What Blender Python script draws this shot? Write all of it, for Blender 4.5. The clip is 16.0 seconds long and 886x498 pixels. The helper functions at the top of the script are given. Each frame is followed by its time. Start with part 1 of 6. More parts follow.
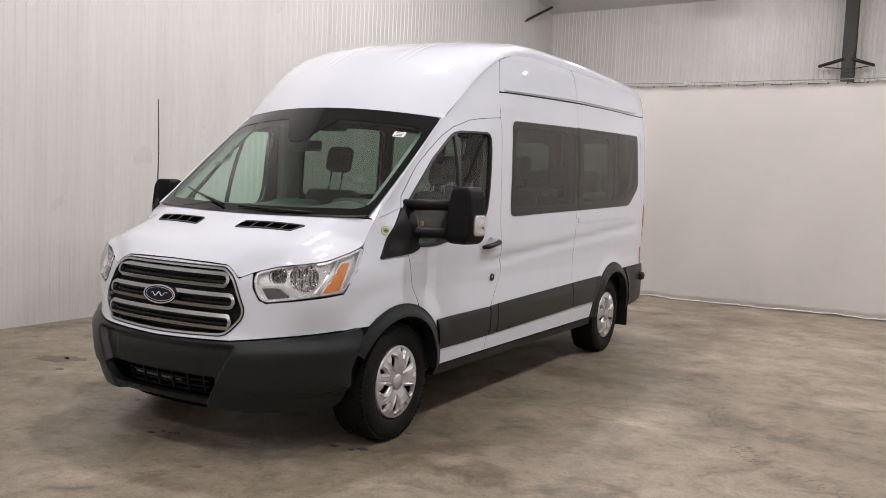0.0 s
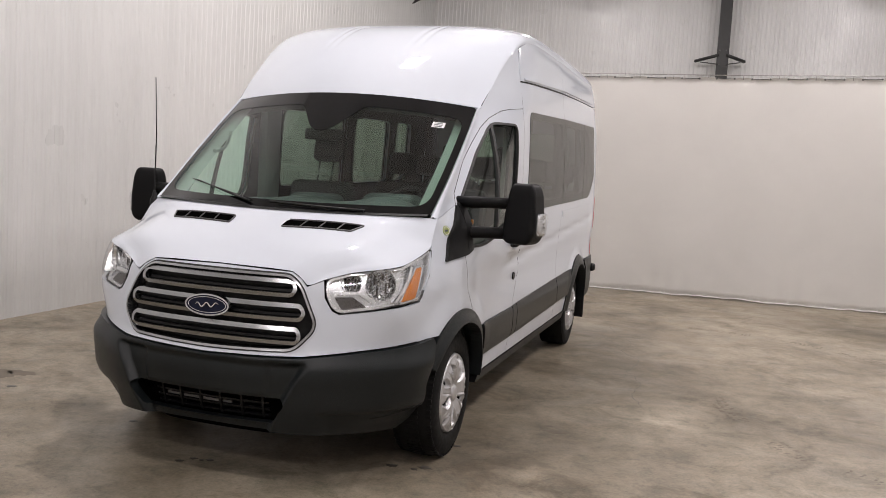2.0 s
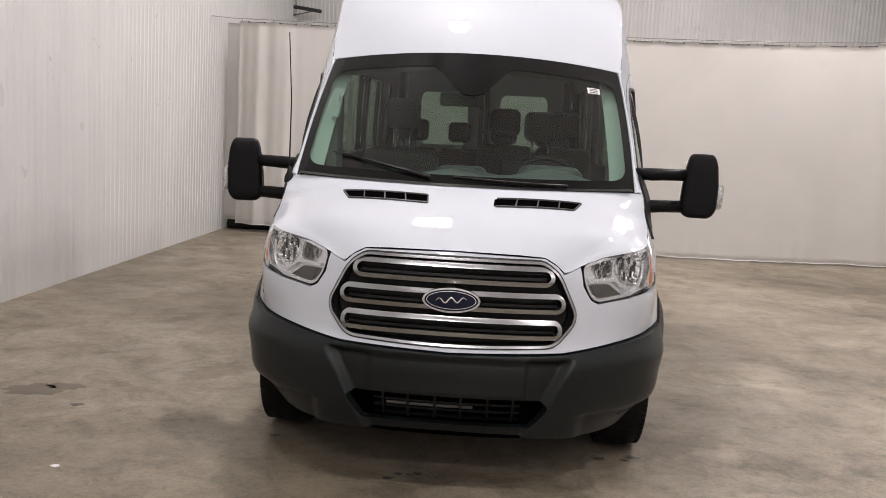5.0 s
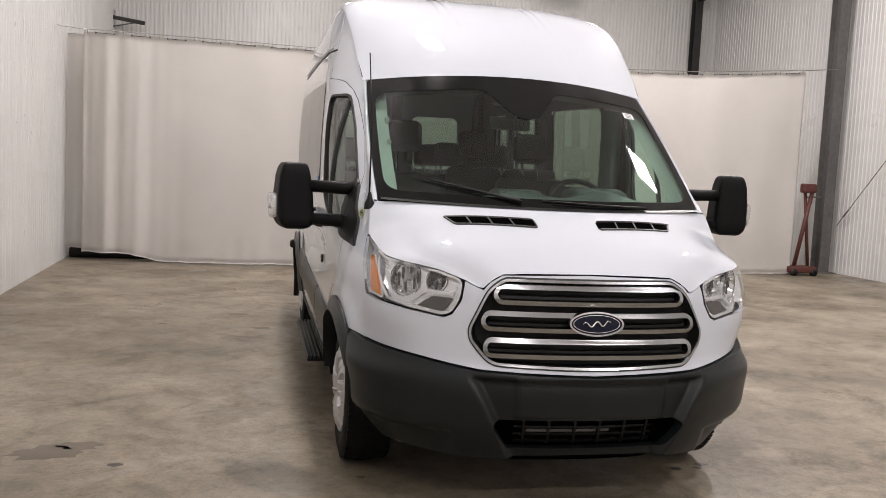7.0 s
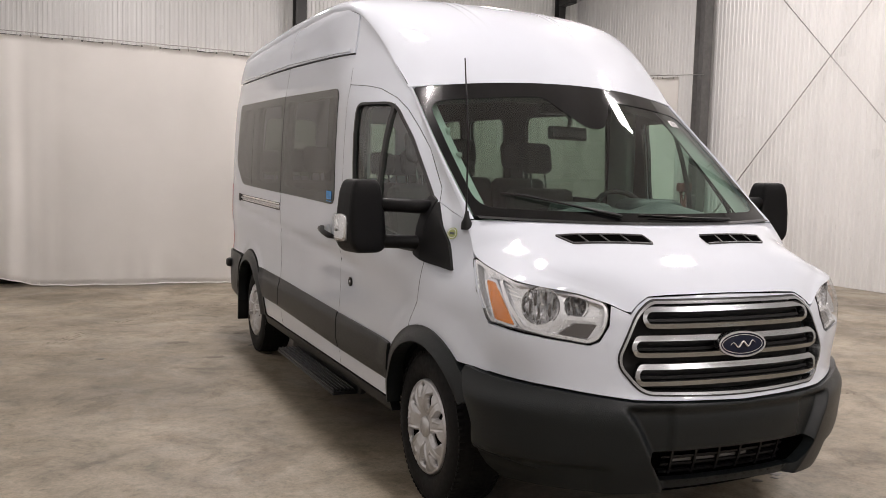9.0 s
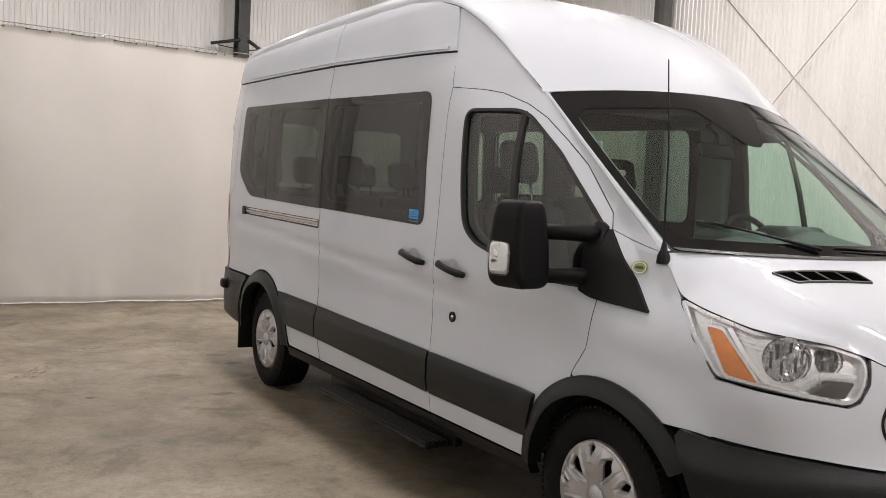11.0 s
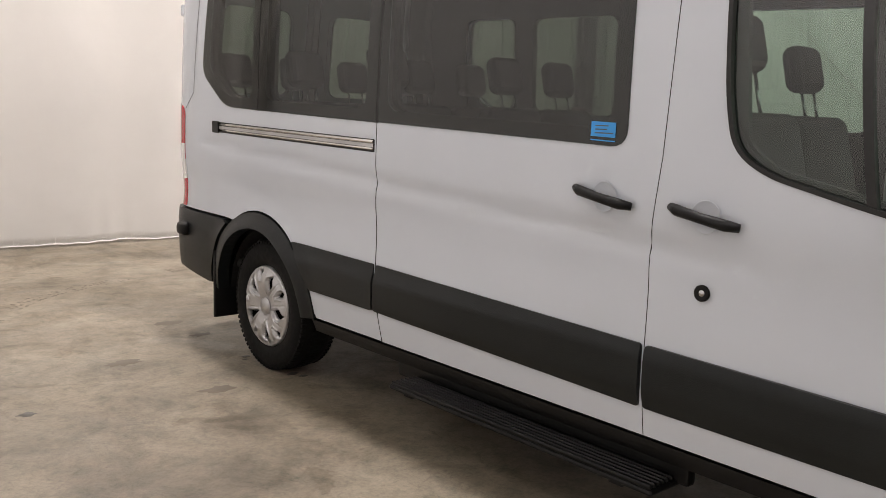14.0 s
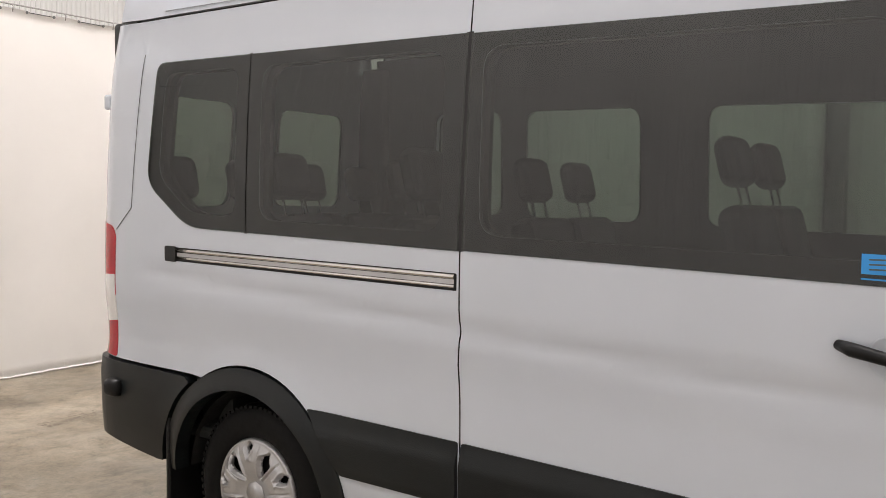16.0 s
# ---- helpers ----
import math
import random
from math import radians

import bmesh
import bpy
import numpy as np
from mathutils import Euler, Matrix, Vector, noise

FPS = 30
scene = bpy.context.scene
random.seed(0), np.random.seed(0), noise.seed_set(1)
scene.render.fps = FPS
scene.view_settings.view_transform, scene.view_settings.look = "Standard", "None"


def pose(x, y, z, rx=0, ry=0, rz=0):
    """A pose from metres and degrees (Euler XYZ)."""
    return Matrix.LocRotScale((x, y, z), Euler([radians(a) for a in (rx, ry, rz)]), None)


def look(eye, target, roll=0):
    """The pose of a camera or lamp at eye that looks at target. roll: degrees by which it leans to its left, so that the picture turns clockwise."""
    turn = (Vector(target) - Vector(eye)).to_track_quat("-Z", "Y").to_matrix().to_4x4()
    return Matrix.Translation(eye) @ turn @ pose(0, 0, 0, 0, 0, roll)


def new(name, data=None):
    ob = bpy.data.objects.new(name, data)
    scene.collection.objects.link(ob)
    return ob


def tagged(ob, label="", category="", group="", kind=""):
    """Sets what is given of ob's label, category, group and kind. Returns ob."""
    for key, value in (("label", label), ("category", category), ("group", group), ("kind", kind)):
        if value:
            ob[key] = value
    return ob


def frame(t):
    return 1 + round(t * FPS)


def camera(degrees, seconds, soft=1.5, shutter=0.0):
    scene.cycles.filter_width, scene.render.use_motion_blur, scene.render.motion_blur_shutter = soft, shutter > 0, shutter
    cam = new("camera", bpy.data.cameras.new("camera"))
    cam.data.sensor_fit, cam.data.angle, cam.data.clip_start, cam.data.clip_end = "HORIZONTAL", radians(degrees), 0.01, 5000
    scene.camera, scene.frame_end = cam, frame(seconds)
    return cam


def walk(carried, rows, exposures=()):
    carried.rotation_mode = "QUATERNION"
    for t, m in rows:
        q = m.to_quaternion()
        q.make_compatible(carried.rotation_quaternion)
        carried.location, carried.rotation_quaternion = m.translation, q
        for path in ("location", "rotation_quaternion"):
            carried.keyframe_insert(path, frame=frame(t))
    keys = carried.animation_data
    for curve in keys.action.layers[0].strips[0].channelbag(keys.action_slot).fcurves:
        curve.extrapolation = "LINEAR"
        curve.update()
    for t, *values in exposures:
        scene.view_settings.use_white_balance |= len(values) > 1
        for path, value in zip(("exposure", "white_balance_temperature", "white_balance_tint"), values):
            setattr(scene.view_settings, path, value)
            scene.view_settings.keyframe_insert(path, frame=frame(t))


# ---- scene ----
cam = camera(53.9, 16.0, soft=0.75)
PATH = [
    (0, (3.732, -4.35, 1.555), (2.744, -2.618, 1.404), 2.6),
    (0.5, (3.387, -4.422, 1.552), (2.478, -2.648, 1.389), 2.8),
    (1, (3.042, -4.535, 1.569), (2.27, -2.698, 1.398), 3.0),
    (1.5, (2.685, -4.549, 1.546), (1.956, -2.695, 1.371), 3.0),
    (2, (2.352, -4.57, 1.572), (1.737, -2.675, 1.398), 3.4),
    (2.5, (1.999, -4.684, 1.58), (1.533, -2.747, 1.405), 2.4),
    (3, (1.679, -4.686, 1.543), (1.261, -2.738, 1.368), 2.4),
    (3.5, (1.327, -4.652, 1.549), (0.959, -2.696, 1.352), 2.3),
    (4, (0.916, -4.705, 1.544), (0.605, -2.741, 1.331), 2.3),
    (4.5, (0.556, -4.679, 1.515), (0.335, -2.704, 1.287), 2.6),
    (5, (0.148, -4.563, 1.53), (0.041, -2.58, 1.286), 3.1),
    (5.2, (-0.023, -4.561, 1.503), (-0.091, -2.577, 1.261), 3.1),
    (7.3, (-1.615, -4.278, 1.482), (-1.14, -2.343, 1.309), 2.4),
    (7.5, (-1.727, -4.197, 1.492), (-1.23, -2.268, 1.318), 2.1),
    (8, (-1.997, -4.011, 1.5), (-1.408, -2.106, 1.345), 1.8),
    (8.2, (-2.107, -3.954, 1.498), (-1.467, -2.065, 1.346), 1.6),
    (10.3, (-3.161, -2.971, 1.496), (-2.165, -1.244, 1.34), 3.1),
    (10.5, (-3.219, -2.862, 1.495), (-2.208, -1.144, 1.344), 3.2),
    (11, (-3.252, -2.502, 1.496), (-2.213, -0.798, 1.373), 2.9),
    (11.5, (-3.335, -2.145, 1.494), (-2.274, -0.453, 1.387), 2.5),
    (12, (-3.427, -1.796, 1.505), (-2.342, -0.119, 1.405), 1.9),
    (12.5, (-3.413, -1.437, 1.493), (-2.3, 0.222, 1.392), 1.4),
    (13, (-3.421, -1.095, 1.468), (-2.248, 0.518, 1.325), 1.4),
    (13.5, (-3.431, -0.729, 1.454), (-2.19, 0.825, 1.249), 1.8),
    (14, (-3.339, -0.362, 1.429), (-2.024, 1.113, 1.118), 2.0),
    (14.5, (-3.314, 0.013, 1.447), (-1.955, 1.42, 1.033), 1.5),
    (15, (-3.347, 0.364, 1.483), (-1.865, 1.646, 1.082), 1.3),
    (15.5, (-3.32, 0.746, 1.51), (-1.764, 1.975, 1.251), 0.7),
    (16, (-3.322, 1.093, 1.527), (-1.707, 2.268, 1.422), 0.6),
]
walk(cam, [(t, look(eye, target, roll)) for t, eye, target, roll in PATH],
     exposures=[(0.0, -0.27, 6430, 13), (3.5, -0.25, 6430, 13), (5.0, -0.2, 6480, 13), (8.0, -0.12, 6540, 13), (10.5, -0.08, 6600, 12), (12.0, -0.06, 6650, 10),
                (13.0, 0.17, 6650, 11), (13.5, 0.24, 6630, 11), (14.0, 0.3, 6600, 12), (14.5, 0.52, 6560, 12), (15.0, 0.5, 6540, 12), (16.0, 0.38, 6510, 11)])

# ---- world and light ----
world = bpy.data.worlds.new("world")
scene.world = world
world.use_nodes = True
world.node_tree.nodes["Background"].inputs[0].default_value = (0.9, 0.95, 1.0, 1)
world.node_tree.nodes["Background"].inputs[1].default_value = 0.05
scene.view_settings.exposure = 0.0
LIGHT_SPOTS = [(x, y) for y in (-9.3, -3.6, 2.1, 6.6, 10.8) for x in (-0.6, 5.0)]
LIGHT_WATTS = 52.0
LIGHT_ROWS = {-9.3: (1.0, 1.15), -3.6: (0.6, 1.0), 2.1: (1.4, 1.4), 6.6: (0.9, 1.5), 10.8: (0.2, 0.22)}


def ceiling_at(y, x=-4.0):
    """Height of the sloping ceiling: it rises from the end wall to a ridge and falls beyond it."""
    return 5.42 + 0.032 * (x + 4.0) + 0.146 * (13.95 - max(y, -3.0)) - 0.146 * max(0.0, -3.0 - y)


# ---- materials ----
def nodes_of(name):
    m = bpy.data.materials.new(name)
    m.use_nodes = True
    t = m.node_tree
    return m, t.nodes, t.links, t.nodes["Principled BSDF"]


def ramp(n, l, src, stops):
    r = n.new("ShaderNodeValToRGB")
    e = r.color_ramp.elements
    while len(e) < len(stops):
        e.new(0.5)
    for k, (p, c) in zip(e, stops):
        k.position, k.color = p, (*c, 1) if len(c) == 3 else c
    l.new(src, r.inputs[0])
    return r.outputs[0]


def noise_tex(n, l, scale, detail=4, rough=0.55, distort=0.0, coord=None):
    t = n.new("ShaderNodeTexNoise")
    t.inputs["Scale"].default_value, t.inputs["Detail"].default_value = scale, detail
    t.inputs["Roughness"].default_value, t.inputs["Distortion"].default_value = rough, distort
    if coord is not None:
        l.new(coord, t.inputs["Vector"])
    return t.outputs["Fac"]


def obj_coord(n):
    return n.new("ShaderNodeTexCoord").outputs["Object"]


def mix_col(n, l, fac, a, b, mode="MIX"):
    m = n.new("ShaderNodeMix")
    m.data_type, m.blend_type = "RGBA", mode
    for key, v in ((0, fac), (6, a), (7, b)):
        if hasattr(v, "links"):
            l.new(v, m.inputs[key])
        else:
            m.inputs[key].default_value = v if key == 0 else (*v, 1)
    return m.outputs[2]


def plain(name, col, rough=0.5, metal=0.0, grain=0.0, scale=60.0, bump=0.0, coat=0.0, spread=0.12, spec=0.5):
    """A surface with fine grain and broad, faint variation."""
    m, n, l, b = nodes_of(name)
    c = obj_coord(n)
    big, fine = noise_tex(n, l, 2.3, 3, coord=c), noise_tex(n, l, scale, 3, coord=c)
    lo, hi = tuple(max(0, v * (1 - spread)) for v in col), tuple(min(1, v * (1 + spread)) for v in col)
    base = ramp(n, l, big, [(0.3, lo), (0.7, hi)])
    if grain:
        g = ramp(n, l, fine, [(0.3, (1 - grain,) * 3), (0.7, (1, 1, 1))])
        base = mix_col(n, l, 1.0, base, g, "MULTIPLY")
    l.new(base, b.inputs["Base Color"])
    r = n.new("ShaderNodeMapRange")
    r.inputs[1].default_value, r.inputs[2].default_value = 0.3, 0.7
    r.inputs[3].default_value, r.inputs[4].default_value = rough * 0.88, min(1, rough * 1.12)
    l.new(fine, r.inputs[0])
    l.new(r.outputs[0], b.inputs["Roughness"])
    b.inputs["Metallic"].default_value = metal
    b.inputs["Specular IOR Level"].default_value = spec
    b.inputs["Coat Weight"].default_value, b.inputs["Coat Roughness"].default_value = coat, 0.035
    if bump:
        bp = n.new("ShaderNodeBump")
        bp.inputs["Strength"].default_value, bp.inputs["Distance"].default_value = bump, 0.002
        l.new(fine, bp.inputs["Height"])
        l.new(bp.outputs[0], b.inputs["Normal"])
    return m


def tinted(name, col, gloss_rough=0.02, mirror=0.085):
    """Thin automotive glass: a tinted see-through layer under a reflecting skin."""
    m, n, l, b = nodes_of(name)
    n.remove(b)
    tr, gl, mx, fr = n.new("ShaderNodeBsdfTransparent"), n.new("ShaderNodeBsdfGlossy"), n.new("ShaderNodeMixShader"), n.new("ShaderNodeLayerWeight")
    tr.inputs[0].default_value = (*col, 1)
    gl.inputs["Roughness"].default_value = gloss_rough
    fr.inputs[0].default_value = 0.5
    pw, ad = n.new("ShaderNodeMath"), n.new("ShaderNodeMath")
    pw.operation, ad.operation = "POWER", "MULTIPLY_ADD"
    pw.inputs[1].default_value = 5.0
    ad.inputs[1].default_value, ad.inputs[2].default_value = 0.86, mirror
    l.new(fr.outputs["Facing"], pw.inputs[0])
    l.new(pw.outputs[0], ad.inputs[0])
    c = obj_coord(n)
    bp = n.new("ShaderNodeBump")
    bp.inputs["Strength"].default_value, bp.inputs["Distance"].default_value = 0.02, 0.02
    l.new(noise_tex(n, l, 1.7, 2, coord=c), bp.inputs["Height"])
    l.new(bp.outputs[0], gl.inputs["Normal"])
    l.new(ad.outputs[0], mx.inputs[0])
    l.new(tr.outputs[0], mx.inputs[1])
    l.new(gl.outputs[0], mx.inputs[2])
    l.new(mx.outputs[0], n["Material Output"].inputs[0])
    return m


def concrete():
    m, n, l, b = nodes_of("worn_concrete")
    c = obj_coord(n)
    base = ramp(n, l, noise_tex(n, l, 0.55, 6, 0.6, 0.4, c), [(0.3, (0.122, 0.1, 0.073)), (0.48, (0.216, 0.181, 0.137)), (0.68, (0.306, 0.263, 0.208))])
    mott = ramp(n, l, noise_tex(n, l, 2.2, 12, 0.76, 0.5, c), [(0.33, (0.5, 0.5, 0.47)), (0.47, (0.9, 0.9, 0.88)), (0.66, (1.2, 1.19, 1.18))])
    base = mix_col(n, l, 1.0, base, mott, "MULTIPLY")
    stain = ramp(n, l, noise_tex(n, l, 1.25, 12, 0.72, 0.9, c), [(0.54, (1, 1, 1)), (0.62, (0.7, 0.67, 0.63)), (0.76, (0.5, 0.47, 0.44))])
    base = mix_col(n, l, 0.9, base, stain, "MULTIPLY")
    scuff = ramp(n, l, noise_tex(n, l, 9.0, 12, 0.8, 0.6, c), [(0.34, (0.56, 0.62, 0.6)), (0.45, (0.9, 0.91, 0.9)), (0.68, (1.16, 1.15, 1.14))])
    base = mix_col(n, l, 1.0, base, scuff, "MULTIPLY")
    blot = ramp(n, l, noise_tex(n, l, 0.9, 10, 0.66, 2.2, c), [(0.6, (1, 1, 1)), (0.635, (0.74, 0.71, 0.67)), (0.7, (0.6, 0.57, 0.53))])
    base = mix_col(n, l, 0.9, base, blot, "MULTIPLY")
    spot = ramp(n, l, noise_tex(n, l, 7.0, 3, 0.5, 2.5, c), [(0.69, (1, 1, 1)), (0.745, (0.66, 0.63, 0.6))])
    base = mix_col(n, l, 0.7, base, spot, "MULTIPLY")
    grit = ramp(n, l, noise_tex(n, l, 21, 10, 0.78, 0.8, c), [(0.36, (0.72, 0.75, 0.73)), (0.5, (1, 1, 1)), (0.66, (1.1, 1.09, 1.08))])
    base = mix_col(n, l, 0.8, base, grit, "MULTIPLY")
    fine = noise_tex(n, l, 55, 6, 0.75, 0, c)
    base = mix_col(n, l, 1.0, base, ramp(n, l, fine, [(0.32, (0.76, 0.755, 0.75)), (0.48, (1, 1, 1)), (0.68, (1.14, 1.14, 1.14))]), "MULTIPLY")
    # cracks: broken lines at two sizes
    nt = n.new("ShaderNodeTexNoise")
    nt.inputs["Scale"].default_value, nt.inputs["Detail"].default_value, nt.inputs["Roughness"].default_value = 1.6, 9, 0.68
    l.new(c, nt.inputs["Vector"])
    for scale, wide, dark, warp_by, g0, g1 in ((0.36, 0.0025, 0.6, 0.3, 0.5, 0.56), (1.15, 0.005, 0.76, 0.22, 0.55, 0.62)):
        warp = n.new("ShaderNodeMix")
        warp.data_type = "VECTOR"
        warp.inputs[0].default_value = warp_by
        l.new(c, warp.inputs[4])
        l.new(nt.outputs["Color"], warp.inputs[5])
        v = n.new("ShaderNodeTexVoronoi")
        v.feature = "DISTANCE_TO_EDGE"
        v.inputs["Scale"].default_value = scale
        l.new(warp.outputs[1], v.inputs["Vector"])
        crack = ramp(n, l, v.outputs["Distance"], [(0.0, (dark, dark * 0.97, dark * 0.93)), (wide, (dark * 1.2, dark * 1.18, dark * 1.15)), (wide * 2.2, (0.9, 0.9, 0.89)), (wide * 6, (1, 1, 1))])
        gate = ramp(n, l, noise_tex(n, l, 0.8 + scale, 4, coord=c), [(g0, (0, 0, 0)), (g1, (1, 1, 1))])
        base = mix_col(n, l, gate, base, mix_col(n, l, 1.0, base, crack, "MULTIPLY"))
    l.new(base, b.inputs["Base Color"])
    l.new(ramp(n, l, noise_tex(n, l, 1.6, 5, 0.6, 0.8, c), [(0.3, (0.34,) * 3), (0.7, (0.62,) * 3)]), b.inputs["Roughness"])
    bp = n.new("ShaderNodeBump")
    bp.inputs["Strength"].default_value, bp.inputs["Distance"].default_value = 0.25, 0.004
    l.new(fine, bp.inputs["Height"])
    l.new(bp.outputs[0], b.inputs["Normal"])
    return m


def painted_steel(name, col):
    """White sheet cladding: glossy paint with faint smears running down it."""
    m, n, l, b = nodes_of(name)
    c = obj_coord(n)
    mp = n.new("ShaderNodeMapping")
    mp.inputs["Scale"].default_value = (5, 5, 0.35)
    l.new(c, mp.inputs[0])
    streak = ramp(n, l, noise_tex(n, l, 1.0, 6, 0.6, 0.2, mp.outputs[0]), [(0.32, tuple(v * 0.93 for v in col)), (0.62, col)])
    big = ramp(n, l, noise_tex(n, l, 0.7, 4, coord=c), [(0.3, (0.95, 0.95, 0.95)), (0.7, (1, 1, 1))])
    dirt = ramp(n, l, noise_tex(n, l, 3.1, 7, 0.7, 0.6, c), [(0.66, (1, 1, 1)), (0.8, (0.86, 0.85, 0.83))])
    base = mix_col(n, l, 1.0, mix_col(n, l, 1.0, streak, big, "MULTIPLY"), dirt, "MULTIPLY")
    l.new(base, b.inputs["Base Color"])
    l.new(ramp(n, l, noise_tex(n, l, 2.0, 4, coord=c), [(0.3, (0.27,) * 3), (0.7, (0.4,) * 3)]), b.inputs["Roughness"])
    return m


def cloth(name, col):
    m, n, l, b = nodes_of(name)
    c = obj_coord(n)
    base = ramp(n, l, noise_tex(n, l, 0.9, 5, 0.6, 0.3, c), [(0.3, tuple(v * 0.94 for v in col)), (0.7, col)])
    l.new(base, b.inputs["Base Color"])
    b.inputs["Roughness"].default_value = 0.6
    b.inputs["Sheen Weight"].default_value = 0.15
    w = n.new("ShaderNodeTexNoise")
    w.inputs["Scale"].default_value = 420
    l.new(c, w.inputs["Vector"])
    bp = n.new("ShaderNodeBump")
    bp.inputs["Strength"].default_value, bp.inputs["Distance"].default_value = 0.12, 0.001
    l.new(w.outputs["Fac"], bp.inputs["Height"])
    l.new(bp.outputs[0], b.inputs["Normal"])
    tl, mx = n.new("ShaderNodeBsdfTranslucent"), n.new("ShaderNodeMixShader")
    l.new(base, tl.inputs[0])
    mx.inputs[0].default_value = 0.14
    l.new(b.outputs[0], mx.inputs[1])
    l.new(tl.outputs[0], mx.inputs[2])
    l.new(mx.outputs[0], n["Material Output"].inputs[0])
    return m


def glowing(name, col, strength):
    m, n, l, b = nodes_of(name)
    b.inputs["Base Color"].default_value = (0.8, 0.8, 0.8, 1)
    b.inputs["Emission Color"].default_value = (*col, 1)
    b.inputs["Emission Strength"].default_value = strength
    return m


PAINT = plain("white_car_paint", (0.615, 0.655, 0.72), 0.5, coat=1.0, spread=0.015, spec=0.08)
PLASTIC = plain("grey_moulded_plastic", (0.0085, 0.0113, 0.0124), 0.36, grain=0.3, scale=240, bump=0.35, spec=0.34)
BLACK = plain("black_plastic", (0.005, 0.005, 0.0055), 0.42, grain=0.2, scale=180, bump=0.2, spec=0.28)
SEAL = plain("black_rubber_seal", (0.01, 0.01, 0.01), 0.55)
GLOSS_BLACK = plain("black_glass_border", (0.004, 0.004, 0.0045), 0.06, spec=0.3)
VENT_GREY = plain("grey_vent_plastic", (0.055, 0.055, 0.057), 0.45, grain=0.15, scale=200)
# near-black colour that stands in for the shade inside vents and intake
CAVITY_SHADE = plain("painted_cavity_shade", (0.002, 0.002, 0.002), 0.95, spec=0.0)
UNDER = plain("dark_underside", (0.006, 0.006, 0.006), 0.8, grain=0.4, scale=30)
TYRE = plain("tyre_rubber", (0.005, 0.005, 0.005), 0.7, grain=0.35, scale=40, bump=0.4, spec=0.2)
SILVER = plain("silver_plastic", (0.52, 0.52, 0.53), 0.33, metal=0.65, grain=0.06, scale=90)
MIRROR = plain("mirror_glass", (0.85, 0.86, 0.86), 0.02, metal=1.0, spread=0.01)
CHROME = plain("chrome", (0.78, 0.79, 0.8), 0.09, metal=1.0, spread=0.03)
SATIN = plain("satin_chrome", (0.55, 0.56, 0.57), 0.2, metal=1.0, spread=0.06)
ALU = plain("bare_aluminium", (0.68, 0.67, 0.64), 0.12, metal=1.0, grain=0.04, scale=25)
REFLECTOR = plain("lamp_reflector", (0.8, 0.81, 0.83), 0.25, metal=0.75, spread=0.06)
# smoked lower reflector, and the dark reflections painted into the bowls
LAMP_DARK = plain("smoked_and_reflected_dark", (0.05, 0.043, 0.04), 0.2, spread=0.2)
GRILLE_SILVER = plain("satin_silver_plating", (0.4, 0.41, 0.42), 0.24, metal=1.0, spread=0.05)
MIRROR_BLACK = plain("black_mirror_plastic", (0.004, 0.004, 0.0045), 0.48, spec=0.16, grain=0.15, scale=300, bump=0.08)
FLUTED = plain("fluted_reflector", (0.9, 0.91, 0.93), 0.14, metal=1.0, spread=0.05)
LENS = tinted("clear_lamp_lens", (0.95, 0.955, 0.955))
AMBER = plain("amber_lens", (0.85, 0.25, 0.02), 0.18, coat=0.6, grain=0.25, scale=70)
RED = plain("red_lens", (0.42, 0.012, 0.022), 0.2, coat=0.15, spec=0.25)
WHITE_LENS = plain("white_lens", (0.75, 0.74, 0.73), 0.15, coat=0.6)
GLASS = tinted("green_tinted_glass", (0.7, 0.86, 0.775))
PRIVACY = tinted("dark_privacy_glass", (0.22, 0.262, 0.226), mirror=0.077)
TRIM_DARK = plain("dark_interior_trim", (0.018, 0.02, 0.019), 0.7, grain=0.2, scale=150)
TRIM_GREY = plain("grey_interior_trim", (0.36, 0.385, 0.365), 0.7, grain=0.12, scale=150)
HEADLINER = plain("grey_headliner", (0.14, 0.15, 0.145), 0.9, grain=0.1, scale=200)
SEAT = plain("charcoal_seat_cloth", (0.034, 0.036, 0.036), 0.9, grain=0.12, scale=260, bump=0.08)
BLUE_BADGE = plain("dark_blue_enamel", (0.003, 0.005, 0.02), 0.35, spec=0.25)
BADGE_GREEN = plain("green_badge", (0.34, 0.4, 0.14), 0.35)
STICKER_BLUE = plain("blue_sticker", (0.03, 0.3, 0.72), 0.4)
STICKER_WHITE = plain("white_sticker", (0.75, 0.76, 0.76), 0.5)
INK = plain("printed_ink", (0.08, 0.09, 0.1), 0.5)
OIL = plain("dried_oil", (0.06, 0.052, 0.044), 0.45, spread=0.3)
STAIN = plain("brown_floor_stain", (0.15, 0.122, 0.09), 0.55, grain=0.35, scale=25, spread=0.3)
CONCRETE = concrete()
CLAD = painted_steel("white_wall_cladding", (0.632, 0.632, 0.618))
CEIL_MAT = painted_steel("pale_grey_ceiling_cladding", (0.66, 0.655, 0.65))
CURTAIN = cloth("white_vinyl_curtain", (0.84, 0.822, 0.79))
STEEL = plain("dark_grey_steel", (0.12, 0.118, 0.114), 0.5, metal=0.1, grain=0.3, scale=14)
DARK_STEEL = plain("near_black_steel", (0.022, 0.022, 0.021), 0.5, metal=0.1, grain=0.3, scale=14)
ROD = plain("galvanised_rod", (0.4, 0.39, 0.37), 0.4, metal=0.8, grain=0.3, scale=40)
RED_STEEL = plain("worn_red_paint", (0.11, 0.028, 0.02), 0.6, grain=0.6, scale=25)
DIFFUSER = glowing("lamp_diffuser", (1.0, 0.97, 0.92), 9.0)


